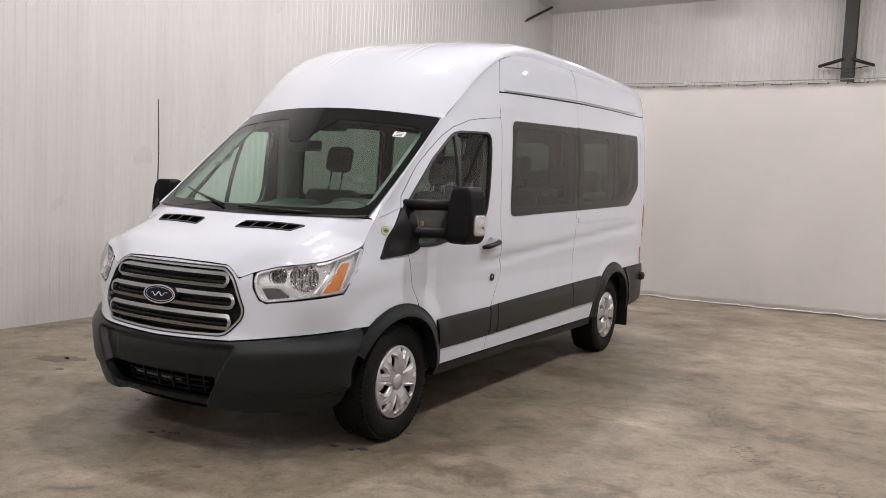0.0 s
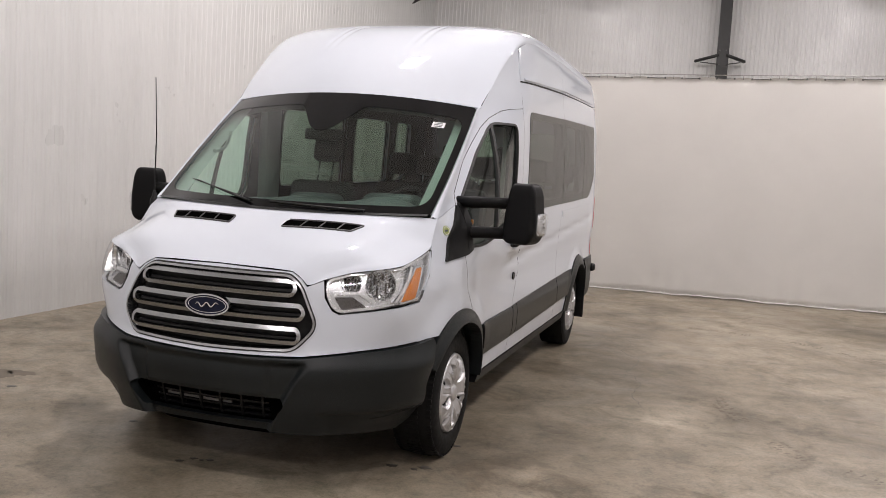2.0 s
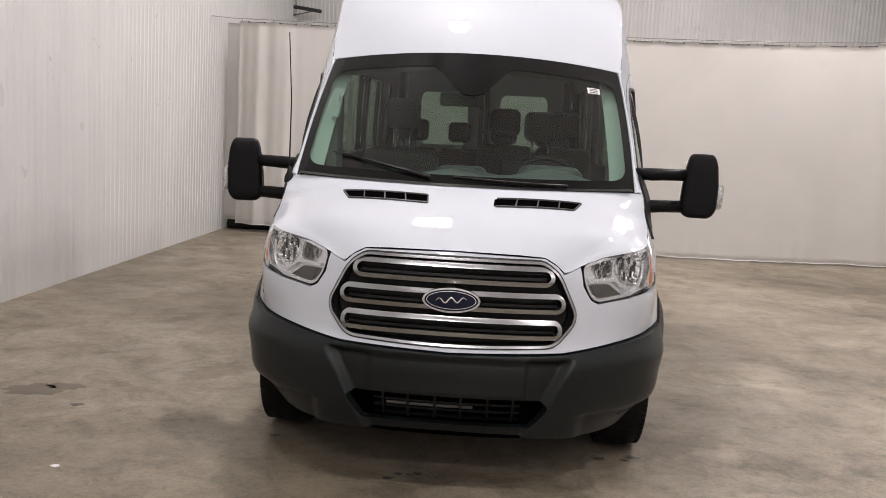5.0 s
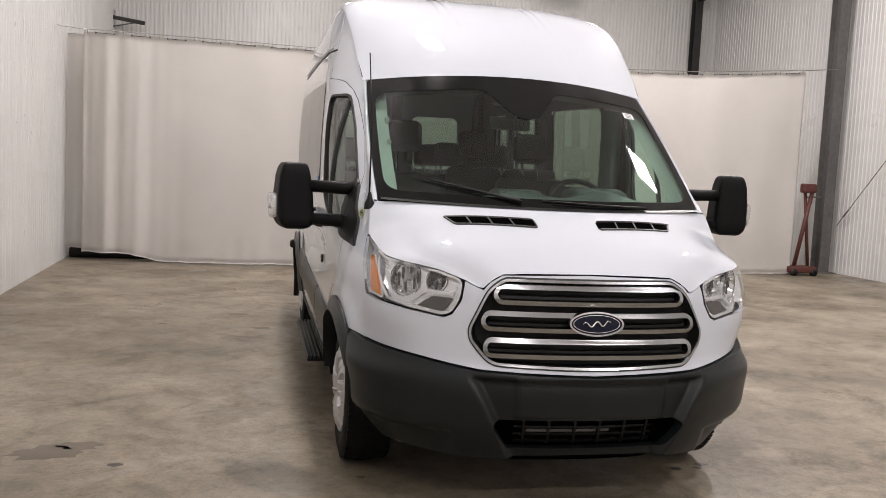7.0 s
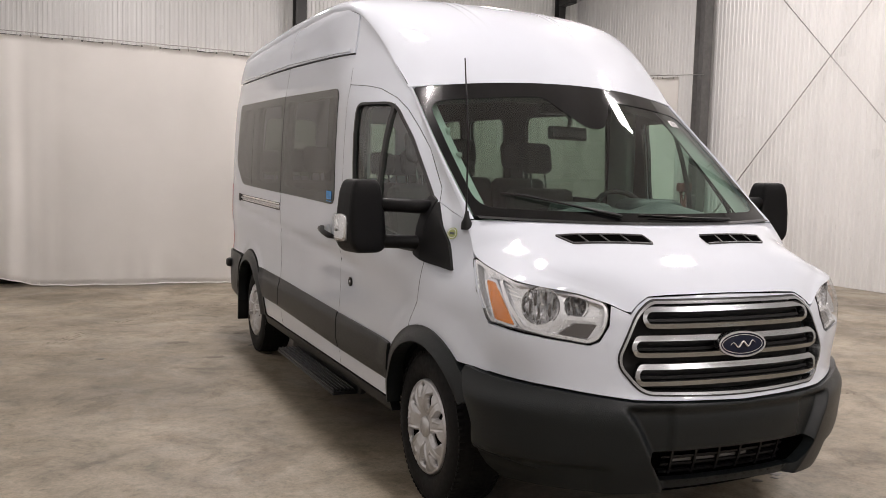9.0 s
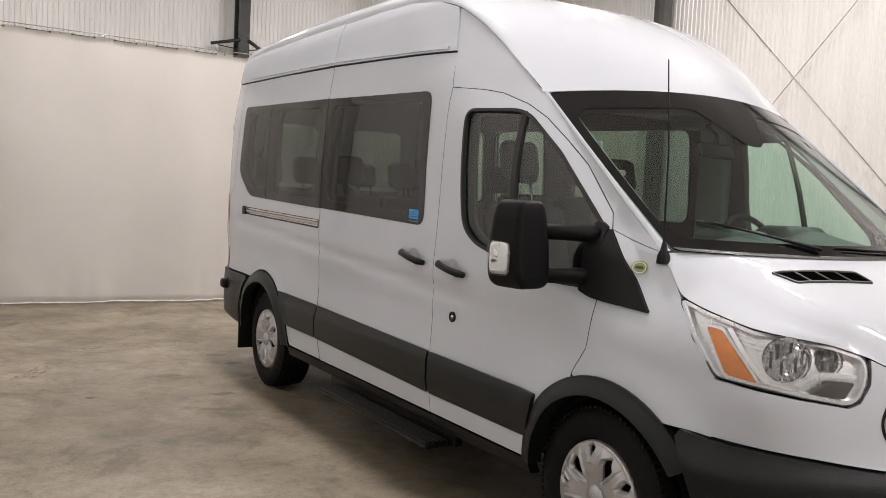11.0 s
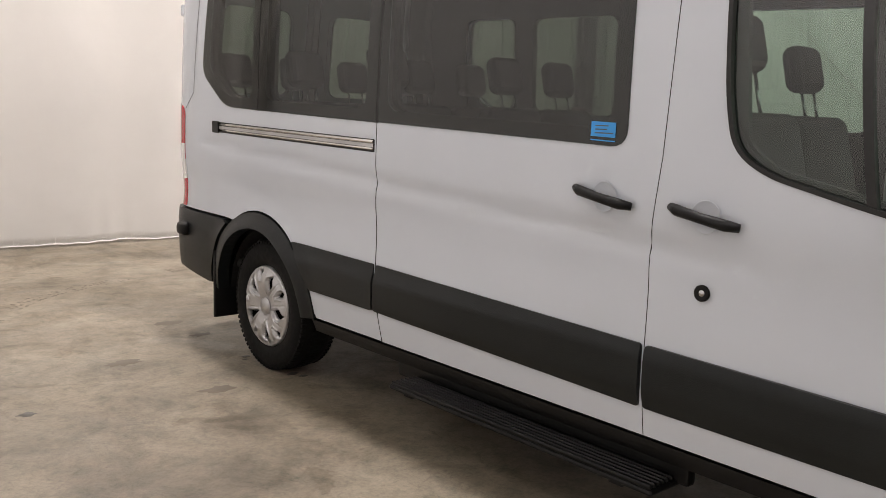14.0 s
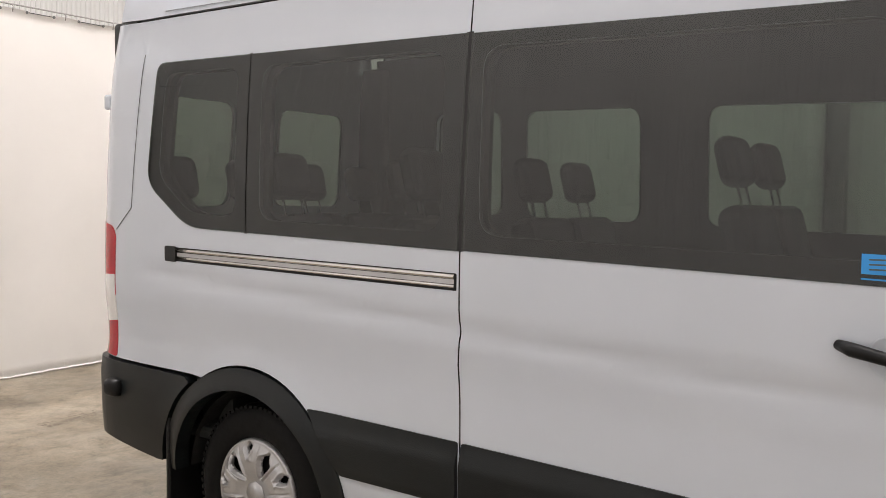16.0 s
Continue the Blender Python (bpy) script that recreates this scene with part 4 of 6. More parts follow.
    # large side panels
    if sg < 0:
        slide_poly = [(1.24, 0.395), (1.25, 0.75), (1.26, 1.0), (1.226, 1.31), (1.212, 1.65), (1.2, 2.03), (1.232, 2.21), *GROOVE[1:3], (2.684, 2.1), (2.7, 1.38), (2.7, 1.1), (2.71, 1.0), (2.7, 0.8), (2.688, 0.6), (2.66, 0.43), (2.655, 0.395)]
        quarter = [(2.655, 0.395), (2.66, 0.43), (2.688, 0.6), (2.7, 0.8), (2.71, 1.0), (2.7, 1.1), (2.7, 1.38), (2.684, 2.1), (2.69, 2.277), *GROOVE[3:], (4.75, 2.33), (4.82, 0.81), (4.66, 0.803), (4.06, 0.797), *arc(*REAR_ARCH, 0.515, 58, 172, 22), (3.19, 0.395)]
    else:
        b_up = [(1.285, 0.94), (1.25, 1.1), (1.21, 1.31), (1.2, 1.65)]
        slide_poly = [(1.088, 0.395), (1.09, 0.47), (1.125, 0.7), (1.22, 0.84), *b_up, (1.2, 2.03), (1.232, 2.21), *GROOVE[1:3], (2.68, 2.1), (2.68, 1.38), (2.68, 0.7), (2.68, 0.395)]
        quarter = [(2.68, 0.395), (2.68, 0.7), (2.68, 1.38), (2.68, 2.1), (2.69, 2.277), *GROOVE[3:], (4.75, 2.33), (4.82, 0.81), (4.66, 0.803), (4.06, 0.797), *arc(*REAR_ARCH, 0.515, 58, 172, 22), (3.19, 0.395)]
    win_a = rounded([(1.362, 1.332), (2.0, 1.352), (2.695, 1.372), (2.68, 2.073), (1.372, 2.027)], [0.07, 0.4, 0.01, 0.01, 0.07])
    first = "sliding_door" if sg < 0 else "side_panel"
    panel_a = part(first, sheet(inset(slide_poly, 0.0016 if sg < 0 else 0.001), skin(sg), [HOLES[0]], 0.038), PAINT, VAN)
    panel_b = part("rear_quarter", sheet(inset(quarter, 0.004 if sg < 0 else 0.001), skin(sg), [HOLES[1], HOLES[2]], 0.038), PAINT, VAN)
    part("window", sheet(inset(win_a, 0.002), skin(sg, 0.004), (), 0.15, 0.006), PRIVACY, panel_a, "dark privacy glass")
    part("window_seal", sheet([(2.685, 1.372), (2.714, 1.372), (2.7, 2.076), (2.672, 2.076)], skin(sg, 0.0028), (), 0.1, 0), SEAL, panel_b)
    split = 3.72
    pane_b = rounded([(2.705, 1.372), (split, 1.403), (split - 0.003, 2.1), (2.69, 2.073)], 0.006)
    pane_c = rounded([(split + 0.006, 1.403), (4.085, 1.415), (4.36, 1.6), (4.312, 2.115), (split + 0.003, 2.1)], [0.005, 0.09, 0.08, 0.05, 0.005])
    for pane in (pane_b, pane_c):
        part("window", sheet(pane, skin(sg, 0.004), (), 0.15, 0.006), PRIVACY, panel_b, "dark privacy glass")
    part("glass_border", sheet(inset(win_a, 0.003), skin(sg, 0.0015), [HOLES[0]], 0.12, 0), GLOSS_BLACK, panel_a, "black printed glass border")
    part("glass_border", sheet(inset(pane_b, 0.001), skin(sg, 0.0015), [HOLES[1]], 0.12, 0), GLOSS_BLACK, panel_b, "black printed glass border")
    part("glass_border", sheet(inset(pane_c, 0.003), skin(sg, 0.0015), [HOLES[2]], 0.12, 0), GLOSS_BLACK, panel_b, "black printed glass border")
    part("window_seal", sheet([(split - 0.004, 1.4), (split + 0.012, 1.4), (split + 0.009, 2.105), (split - 0.006, 2.105)], skin(sg, 0.001), (), 0.15, 0), SEAL, panel_b)

    # roof sides above the groove
    top_a = [(1.237, 2.217), *[(y, z + 0.008) for y, z in GROOVE[1:3]], (2.665, CREASE_Z[7]), (2.2, 2.555), (1.8, 2.545), (1.5, 2.51), (1.315, 2.455), (1.3, 2.435)]
    top_b = [(2.69, 2.285), *[(y, z + 0.0035) for y, z in GROOVE[3:]], (4.66, 2.332), (4.66, 2.518), (4.5, 2.53), (4.0, 2.545), (3.0, 2.56), (2.675, 2.557)]
    for poly in (top_a, top_b):
        part("roof_side", sheet(inset(poly, 0.0015), skin(sg, 0.008), (), 0.08, 0.02), PAINT, VAN)
    part("drip_rail", sheet([(1.3, 2.232), (2.68, 2.302), (4.3, 2.338), (4.3, 2.35), (2.68, 2.315), (1.3, 2.245)], skin(sg, 0.018), (), 0.1, 0.012), PAINT, VAN)

    # rocker, side mouldings and wheel arch flares
    part("rocker", sheet([(0.4, 0.33), (3.2, 0.33), (3.22, 0.388), (0.42, 0.388)], skin(sg, 0.006), (), 0.2, 0.05), BLACK, VAN, "black plastic sill strip")
    cuts = ((0.43, 1.238, 0.688, 0.707, 0.488, 0.494), (1.256, 2.69, 0.708, 0.745, 0.494, 0.534), (2.705, 3.3, 0.746, 0.758, 0.534, 0.538)) if sg < 0 else \
           ((0.43, 1.1, 0.697, 0.705, 0.497, 0.5), (1.112, 1.22, 0.706, 0.712, 0.5, 0.502), (1.232, 2.68, 0.713, 0.749, 0.502, 0.535), (2.69, 3.3, 0.75, 0.764, 0.536, 0.542))
    for y0, y1, t0, t1, b0, b1 in cuts:
        ends = (0.42, 0.35) if y0 < 0.5 else (y0, y0)
        rear = (3.215, 3.385) if y1 == 3.3 else (y1, y1)
        poly = rounded([(ends[0], b0), (rear[0], b1), (rear[1], t1), (ends[1], t0)], 0.012, 3)
        part("side_moulding", sheet(poly, lambda y, z, deep, sg=sg, t0=t0, b0=b0: shell(sg * sy(y), z, deep - 0.02 + 0.014 * ease(abs(z - 0.61), 0.05, 0.12)), (), 0.035, 0.03), PLASTIC, VAN, "dark grey side moulding")
    for (cy, cz), r_in, r_out, a0, a1, ry in ((FRONT_ARCH, 0.405, 0.48, 4, 150, 1.0), (REAR_ARCH, 0.425, 0.51, 3, 176, 1.03)):
        ring = arc(cy, cz, r_out, a0, a1, 30, ry) + arc(cy, cz, r_in, a1, a0, 30, ry)
        flare = lambda y, z, deep, sg=sg, cy=cy, cz=cz, r_in=r_in, r_out=r_out, ry=ry: shell(sg * sy(y), z, deep - 0.032 - (0.3 * corner_bulge(sy(y), z) if cy < 1 else 0.0) + 0.022 * ease(math.hypot((y - cy) / ry, z - cz), r_in, r_out))
        part("wheel_arch", sheet(ring, flare, (), 0.03, 0.07), PLASTIC, VAN, "dark grey wheel arch flare")
        well = ngrid(24, 4, lambda u, v, sg=sg, cy=cy, cz=cz, r=r_in, ry=ry: (sg * (0.95 - 0.36 * v), cy + (r - 0.004) * ry * math.cos(math.pi * (u * 0.96 + 0.02)), cz + (r - 0.004) * math.sin(math.pi * (u * 0.96 + 0.02))))
        part("wheel_well", well, UNDER, VAN)
    # rear bumper half
    rb = [(4.1, 0.79), (4.65, 0.797), (4.8, 0.8), (4.93, 0.8), (4.93, 0.42), (4.7, 0.44), (4.3, 0.4), *arc(*REAR_ARCH, 0.525, 5, 52, 8, 1.03)]
    rb = [(sy(y), z) for y, z in rb[:3]] + [(S_END, 0.8), (S_END, 0.42)] + [(sy(y), z) for y, z in rb[5:]]
    part("rear_bumper", sheet(rb, lambda s, z, deep, sg=sg: shell(sg * s, z, deep - 0.02), (), 0.08, 0.05), PLASTIC, VAN, "dark grey rear bumper")
    part("bumper_buffer", blob((0.05, 0.052, 0.042), 0.6, m=pose(sg * 1.015, 4.6, 0.678)), BLACK, VAN, "black rubber buffer")
    # tail lamp and rear door half
    tl = part("tail_lamp", sheet(rounded([(sy(4.61), 1.37), (sy(4.64), 1.41), (sy(4.83), 1.44), (sy(4.85), 0.82), (sy(4.63), 0.81)], 0.02), lambda s, z, deep, sg=sg: shell(sg * s, z, deep - 0.003), (), 0.03, 0.03), RED, VAN, "red tail lamp lens")
    part("lens", sheet([(sy(4.622), 0.98), (sy(4.84), 0.95), (sy(4.84), 1.18), (sy(4.618), 1.19)], lambda s, z, deep, sg=sg: shell(sg * s, z, deep - 0.005), (), 0.03, 0.01), WHITE_LENS, tl, "white reversing lens")
    rear_win = rounded([(S_END - 0.17, 1.5), (S_END - 0.7, 1.5), (S_END - 0.68, 2.05), (S_END - 0.17, 2.05)], 0.08)
    rd = part("rear_door", sheet([(sy(4.83), 0.805), (S_END - 0.003, 0.805), (S_END - 0.003, 2.51), (sy(4.76), 2.5)], lambda s, z, deep, sg=sg: shell(sg * s, z, deep), [rear_win], 0.12), PAINT, VAN)
    part("door_seal", sheet([(S_END - 0.05, 0.82), (S_END - 0.0005, 0.82), (S_END - 0.0005, 2.5), (S_END - 0.05, 2.5)], lambda s, z, deep, sg=sg: shell(sg * s, z, deep + 0.02), (), 0.2, 0.01), SEAL, rd)
    part("window", sheet(inset(rear_win, -0.03), lambda s, z, deep, sg=sg: shell(sg * s, z, deep - 0.004), (), 0.15, 0.006), PRIVACY, rd, "dark privacy glass")
    part("hinge", box((sg * 0.93 - 0.02, 4.735, 1.945), (sg * 0.93 + 0.02, 4.785, 2.015), 0.012), PAINT, VAN)
    # joint of the rear corner post
    part("panel_joint", sheet([(4.415, 2.16), (4.478, 1.49), (4.603, 1.392), (4.606, 1.396), (4.482, 1.493), (4.4195, 2.16)], skin(sg, 0.0015), (), 0.05, 0), SEAL, VAN, "fine dark panel joint")
    # mud flap
    part("mud_flap", box((sg * 0.89 - 0.14, 4.2, 0.2), (sg * 0.89 + 0.14, 4.225, 0.6), 0.008, 2, Matrix.Identity(4)), BLACK, VAN, "black rubber mud flap")

# sliding door track and the matching swage on the other side
track = part("door_track", sheet(rounded([(2.712, 1.243), (4.215, 1.273), (4.22, 1.331), (2.712, 1.3)], 0.006, 3), skin(-1, 0.001), (), 0.08, 0.03), BLACK, VAN, "black slot of the sliding door track")
for dz, r, deep in ((0.046, 0.0085, 0.001), (0.014, 0.006, 0.0)):
    part("rail", tube([shell(-sy(y), 1.243 + 0.02 * (y - 2.712) + dz, deep) for y in np.linspace(2.72, 4.16, 12)], r, 10), ALU, track, "bare aluminium rail")
part("rail", sheet([(2.722, 1.264), (4.15, 1.2925), (4.15, 1.308), (2.722, 1.28)], skin(-1, 0.002), (), 0.06, 0.01), SILVER, track)
part("end_cap", sheet(rounded([(4.155, 1.268), (4.225, 1.27), (4.227, 1.335), (4.155, 1.333)], 0.01), skin(-1, 0.008), (), 0.06, 0.015), SEAL, track)
part("swage", sheet(rounded([(2.72, 1.262), (4.2, 1.3), (4.2, 1.35), (2.72, 1.312)], 0.01), skin(1, 0.005), (), 0.08, 0.01), PAINT, VAN)

# roof: crowned between the two upper edges


CREASE, RIDGE = eased_table(CREASE_Y, CREASE_Z, 0.05), eased_table(CREASE_Y, MID_Z, 0.07)


def roof_point(u, v, lower=0.0):
    y = 0.643 + (4.74 - 0.643) * (v ** 1.35)
    side, mid = CREASE(y), RIDGE(y)
    edge = shell(sy(y), side, -0.006)
    a = (u * 2 - 1) * math.pi / 2
    p = 2.0 + 0.75 * ease(y, 0.7, 1.6)
    fx = math.copysign(abs(math.sin(a)) ** (2 / p), a)
    fz = abs(math.cos(a)) ** (2 / p)
    w = 1 - ease(y, 0.643, 1.0)
    fz = fz * (1 - w) + (1 - fx * fx) * w
    bow = 0.212 * (1 - ease(y, 0.65, 1.9)) * (1 - fx * fx)
    rib = 0.0
    for xr in (0.27, 0.33):
        rib += 0.005 * math.exp(-((abs(fx * edge.x) - xr) / 0.014) ** 2) * ease(y, 0.95, 1.15)
    return Vector((edge.x * fx, edge.y - bow, side + (mid - side) * fz - lower - rib))


part("roof", ngrid(220, 90, roof_point), PAINT, VAN)
part("roof_lip", ngrid(80, 2, lambda u, v: roof_point(u, 0.0) + Vector((0, 0.012 * v, -0.014 * v))), PAINT, VAN)
part("headliner", ngrid(16, 20, lambda u, v: (lambda q: Vector((q.x * 0.95, q.y + 0.02, q.z - 0.1)))(roof_point(u, v))), HEADLINER, VAN)


# seams along the roof's front edges
for sg, word in SIDES:
    pts = [shell(sg * sy(y), CREASE(y), -0.002) for y in np.linspace(0.66, 1.5, 22)]
    part("roof_seam", tube(pts, 0.0032, 5), SEAL, VAN)


# windscreen
def screen(u, v, out=0.0):
    """u from -1 to 1 across, v from 0 at the cowl to 1 at the roof."""
    k = 1 - u * u
    x = u * (0.848 - 0.02 * v + 0.012 * math.sin(math.pi * v))
    return Vector((x, -0.19 + 0.833 * v - (0.165 + 0.045 * v) * k - out * 0.6, 1.33 + 0.652 * v + k * (-0.02 + 0.068 * v) + out * 0.75))


def on_screen(out):
    return lambda a, b, deep: screen(a, b, out - deep)


GL = rounded([(-1, 0.0), (1, 0.0), (1, 1), (-1, 1)], 0.04)
CLEAR = rounded([(-0.952, 0.08), (0.952, 0.08), (0.948, 0.865), (0.25, 0.885), (0.065, 0.655), (-0.065, 0.655), (-0.25, 0.885), (-0.948, 0.865)], [0.1, 0.1, 0.1, 0.05, 0.06, 0.06, 0.05, 0.1])
ws = part("windscreen", sheet(GL, on_screen(0.0), (), 0.04, 0.006), GLASS, VAN, "green-tinted windscreen")
part("glass_border", sheet(inset(GL, 0.003), on_screen(0.003), [CLEAR], 0.04, 0), GLOSS_BLACK, ws, "black printed glass border")
st = part("sticker", sheet([(0.755, 0.755), (0.84, 0.755), (0.84, 0.805), (0.755, 0.805)], on_screen(0.004), (), 0.1, 0), STICKER_WHITE, ws, "small white inspection sticker")
for i in range(3):
    part("print_bar", sheet([(0.77, 0.762 + i * 0.014), (0.825, 0.762 + i * 0.014), (0.825, 0.769 + i * 0.014), (0.77, 0.769 + i * 0.014)], on_screen(0.005), (), 0.1, 0), INK, st)
for sg, word in SIDES:
    def strip(u, v, sg=sg):
        w = u
        y = float(np.interp(w, [0, 0.18, 0.47, 0.77, 1], [p[0] for p in A_LINE]))
        z = float(np.interp(w, [0, 0.18, 0.47, 0.77, 1], [p[1] for p in A_LINE]))
        a = shell(sg * sy(y), z, 0.0)
        b = screen(sg, w, -0.004)
        return a.lerp(b, v) + Vector((0, -0.01, 0.008)) * math.sin(math.pi * v)
    part("pillar_face", ngrid(20, 4, strip), PAINT, VAN)


# bonnet
LIP = eased_table([0.0, 0.3, 0.43, 0.485, 0.515, 0.55, 0.6], [1.07, 1.066, 1.06, 1.031, 0.998, 1.008, 1.03], 0.006)
EDGE_K = [0, 0.22, 0.42, 0.62, 0.75, 0.9, 1.0]
EDGE_S = eased_table(EDGE_K, [sx(0.6), sx(0.715), sy(-0.6), sy(-0.42), sy(-0.31), sy(-0.25), sy(-0.19)], 0.03)
EDGE_Z = eased_table(EDGE_K, [1.032, 1.068, 1.105, 1.148, 1.182, 1.262, 1.325], 0.03)


def hood_edge(t):
    """Side edge of the bonnet from the lamp's inner corner back to the screen, t from 0 to 1."""
    return shell(EDGE_S(t), EDGE_Z(t), -0.002)


def hood(u, v, out=0.0):
    """u from -1 to 1 across, v from 0 at the grille to 1 at the screen."""
    c0 = hood_edge(0)
    e = hood_edge(v)
    side = Vector((math.copysign(e.x, u), e.y, e.z))
    f = shell(sx(abs(u) * 0.6), LIP(abs(u) * 0.6), -0.002)
    front = Vector((math.copysign(f.x, u), f.y, f.z))
    r = screen(u, 0.03)
    rear = Vector((r.x, r.y - 0.035, r.z - 0.012))
    a = abs(u)
    ruled_v = front.lerp(rear, v)
    corner = c0.lerp(Vector((abs(screen(1, 0.03).x), screen(1, 0.03).y - 0.035, screen(1, 0.03).z - 0.012)), v)
    corr = e - corner
    q = ruled_v + Vector((math.copysign(corr.x, u) * a, corr.y * a * a, corr.z * a ** 7))
    q.z += 0.02 * math.sin(math.pi * v) * (1 - a ** 6) + out
    return q


part("bonnet", ngrid(56, 30, lambda u, v: hood(u * 2 - 1, v)), PAINT, VAN)
part("cowl", ngrid(40, 3, lambda u, v: screen((u * 2 - 1) * 0.985, 0.035, 0.004) + Vector((0, -0.045 * (1 - v), -0.012 * (1 - v) - 0.006))), BLACK, VAN, "black plastic cowl below the windscreen")


def on_hood(out):
    """Bonnet places by x and y in metres."""
    def at(x, y, deep):
        lo, hi = 0.0, 1.0
        for _ in range(18):
            v = (lo + hi) / 2
            w = hood(1.0, v).x
            p = hood(max(-1, min(1, x / w)), v)
            lo, hi = (v, hi) if p.y < y else (lo, v)
        q = hood(max(-1, min(1, x / hood(1.0, v).x)), v)
        return Vector((x, y, q.z + out - deep))
    return at


for sg, word in SIDES:
    frame_poly = rounded([(sg * 0.147, -0.55), (sg * 0.53, -0.498), (sg * 0.572, -0.41), (sg * 0.152, -0.47)], [0.014, 0.014, 0.01, 0.016], 4)
    hole = inset(frame_poly, 0.0055)
    v = part("bonnet_vent", sheet(frame_poly, on_hood(0.007), [hole], 0.06, 0.012), VENT_GREY, VAN, "dark grey bonnet air vent")
    # the bonnet is closed here: a black sheet paints the vent's inner shade
    part("vent_shade", sheet(hole, on_hood(0.002), (), 0.06, 0), CAVITY_SHADE, v)
    for k in range(1, 4):
        x0 = 0.152 + 0.4 * k / 4
        yf, yr = -0.553 + 0.051 * k / 4 + 0.012, -0.466 + 0.074 * k / 4 - 0.012
        part("vent_fin", sheet([(sg * x0, yf), (sg * (x0 + 0.006), yf), (sg * (x0 + 0.016), yr), (sg * (x0 + 0.01), yr)], on_hood(0.006), (), 0.06, 0.005), VENT_GREY, v)

# nose: painted fascia, grille, lamps, bumper
GR = [(-0.42, 1.041), (0.42, 1.041), (0.488, 0.996), (0.56, 0.83), (0.552, 0.785), (0.466, 0.69), (0.0, 0.674), (-0.466, 0.69), (-0.552, 0.785), (-0.56, 0.83), (-0.488, 0.996)]
GRILLE = rounded([(sx(x), z) for x, z in GR], [0.03, 0.03, 0.05, 0.03, 0.03, 0.05, 0.2, 0.05, 0.03, 0.03, 0.05])
half = [(sx(0.43), 1.056), (sx(0.485), 1.027), (sx(0.515), 0.993), (sx(0.598), 1.026), (sx(0.602), 0.945), (sx(0.634), 0.885), (sx(0.667), 0.868), (sy(-0.4955), 0.923), (sy(-0.4955), 0.722), (sx(0.75), 0.694), (sx(0.5), 0.663)]
FASCIA = [(-s, z) for s, z in half][::-1] + [(0.0, 1.066)] + half + [(0.0, 0.65)]
part("nose_panel", sheet(inset(FASCIA, 0.002), nose(), [GRILLE], 0.035), PAINT, VAN)
part("grille_gasket", sheet(inset(GRILLE, -0.01), nose(0.002), [inset(GRILLE, 0.004)], 0.05, 0.01), SEAL, VAN)
g = part("grille", sheet(inset(GRILLE, -0.003), nose(0.008), [inset(GRILLE, 0.008)], 0.05, 0.05), GRILLE_SILVER, VAN, "satin silver grille surround")
part("grille_backing", sheet(inset(GRILLE, 0.01), nose(-0.05), (), 0.08, 0), UNDER, g)
for zc, w0, w1 in ((0.98, 0.444, 0.46), (0.868, 0.494, 0.506), (0.757, 0.482, 0.49)):
    hh = 0.043
    ring = rounded([(sx(-w0), zc + hh), (sx(w0), zc + hh), (sx(w1 + 0.012), zc), (sx(w0), zc - hh), (sx(-w0), zc - hh), (sx(-w1 - 0.012), zc)], 0.03)
    hole = inset(ring, 0.02)
    b = part("grille_loop", sheet(ring, lambda s, z, deep, zc=zc: shell(s, z, deep - 0.008 + 0.012 * ease(abs(z - zc), 0.02, 0.045)), [hole], 0.04, 0.035), GRILLE_SILVER, g, "satin silver grille bar")
    for dz in (-0.013, 0.013):
        part("grille_slat", sheet([(sx(-w0 + 0.01), zc + dz - 0.006), (sx(w0 - 0.01), zc + dz - 0.006), (sx(w0 - 0.01), zc + dz + 0.006), (sx(-w0 + 0.01), zc + dz + 0.006)], nose(-0.02), (), 0.08, 0.02), BLACK, b)


def oval(cx, cz, rx, rz, n=32):
    return [(cx + rx * math.cos(k * math.tau / n), cz + rz * math.sin(k * math.tau / n)) for k in range(n)]


em = part("emblem", sheet(oval(0, 0.872, 0.125, 0.052), nose(0.03), [oval(0, 0.872, 0.116, 0.0445)], 0.05, 0.04), SATIN, g, "chrome oval ring of the emblem")
part("emblem_field", sheet(oval(0, 0.872, 0.117, 0.0455), nose(0.026), (), 0.05, 0.01), BLUE_BADGE, em, "dark blue oval emblem")
part("emblem_line", sheet(oval(0, 0.872, 0.108, 0.038), nose(0.0275), [oval(0, 0.872, 0.105, 0.0355)], 0.05, 0), CHROME, em)
part("emblem_stroke", tube([shell(-0.066 + 0.132 * k / 60, 0.868 + 0.01 * math.sin(k * math.tau / 24) + 0.008 * k / 60, -0.028) for k in range(61)], [0.0015 + 0.0035 * math.sin(math.pi * k / 60) for k in range(61)], 6), CHROME, em, "pale wavy stroke on the emblem")

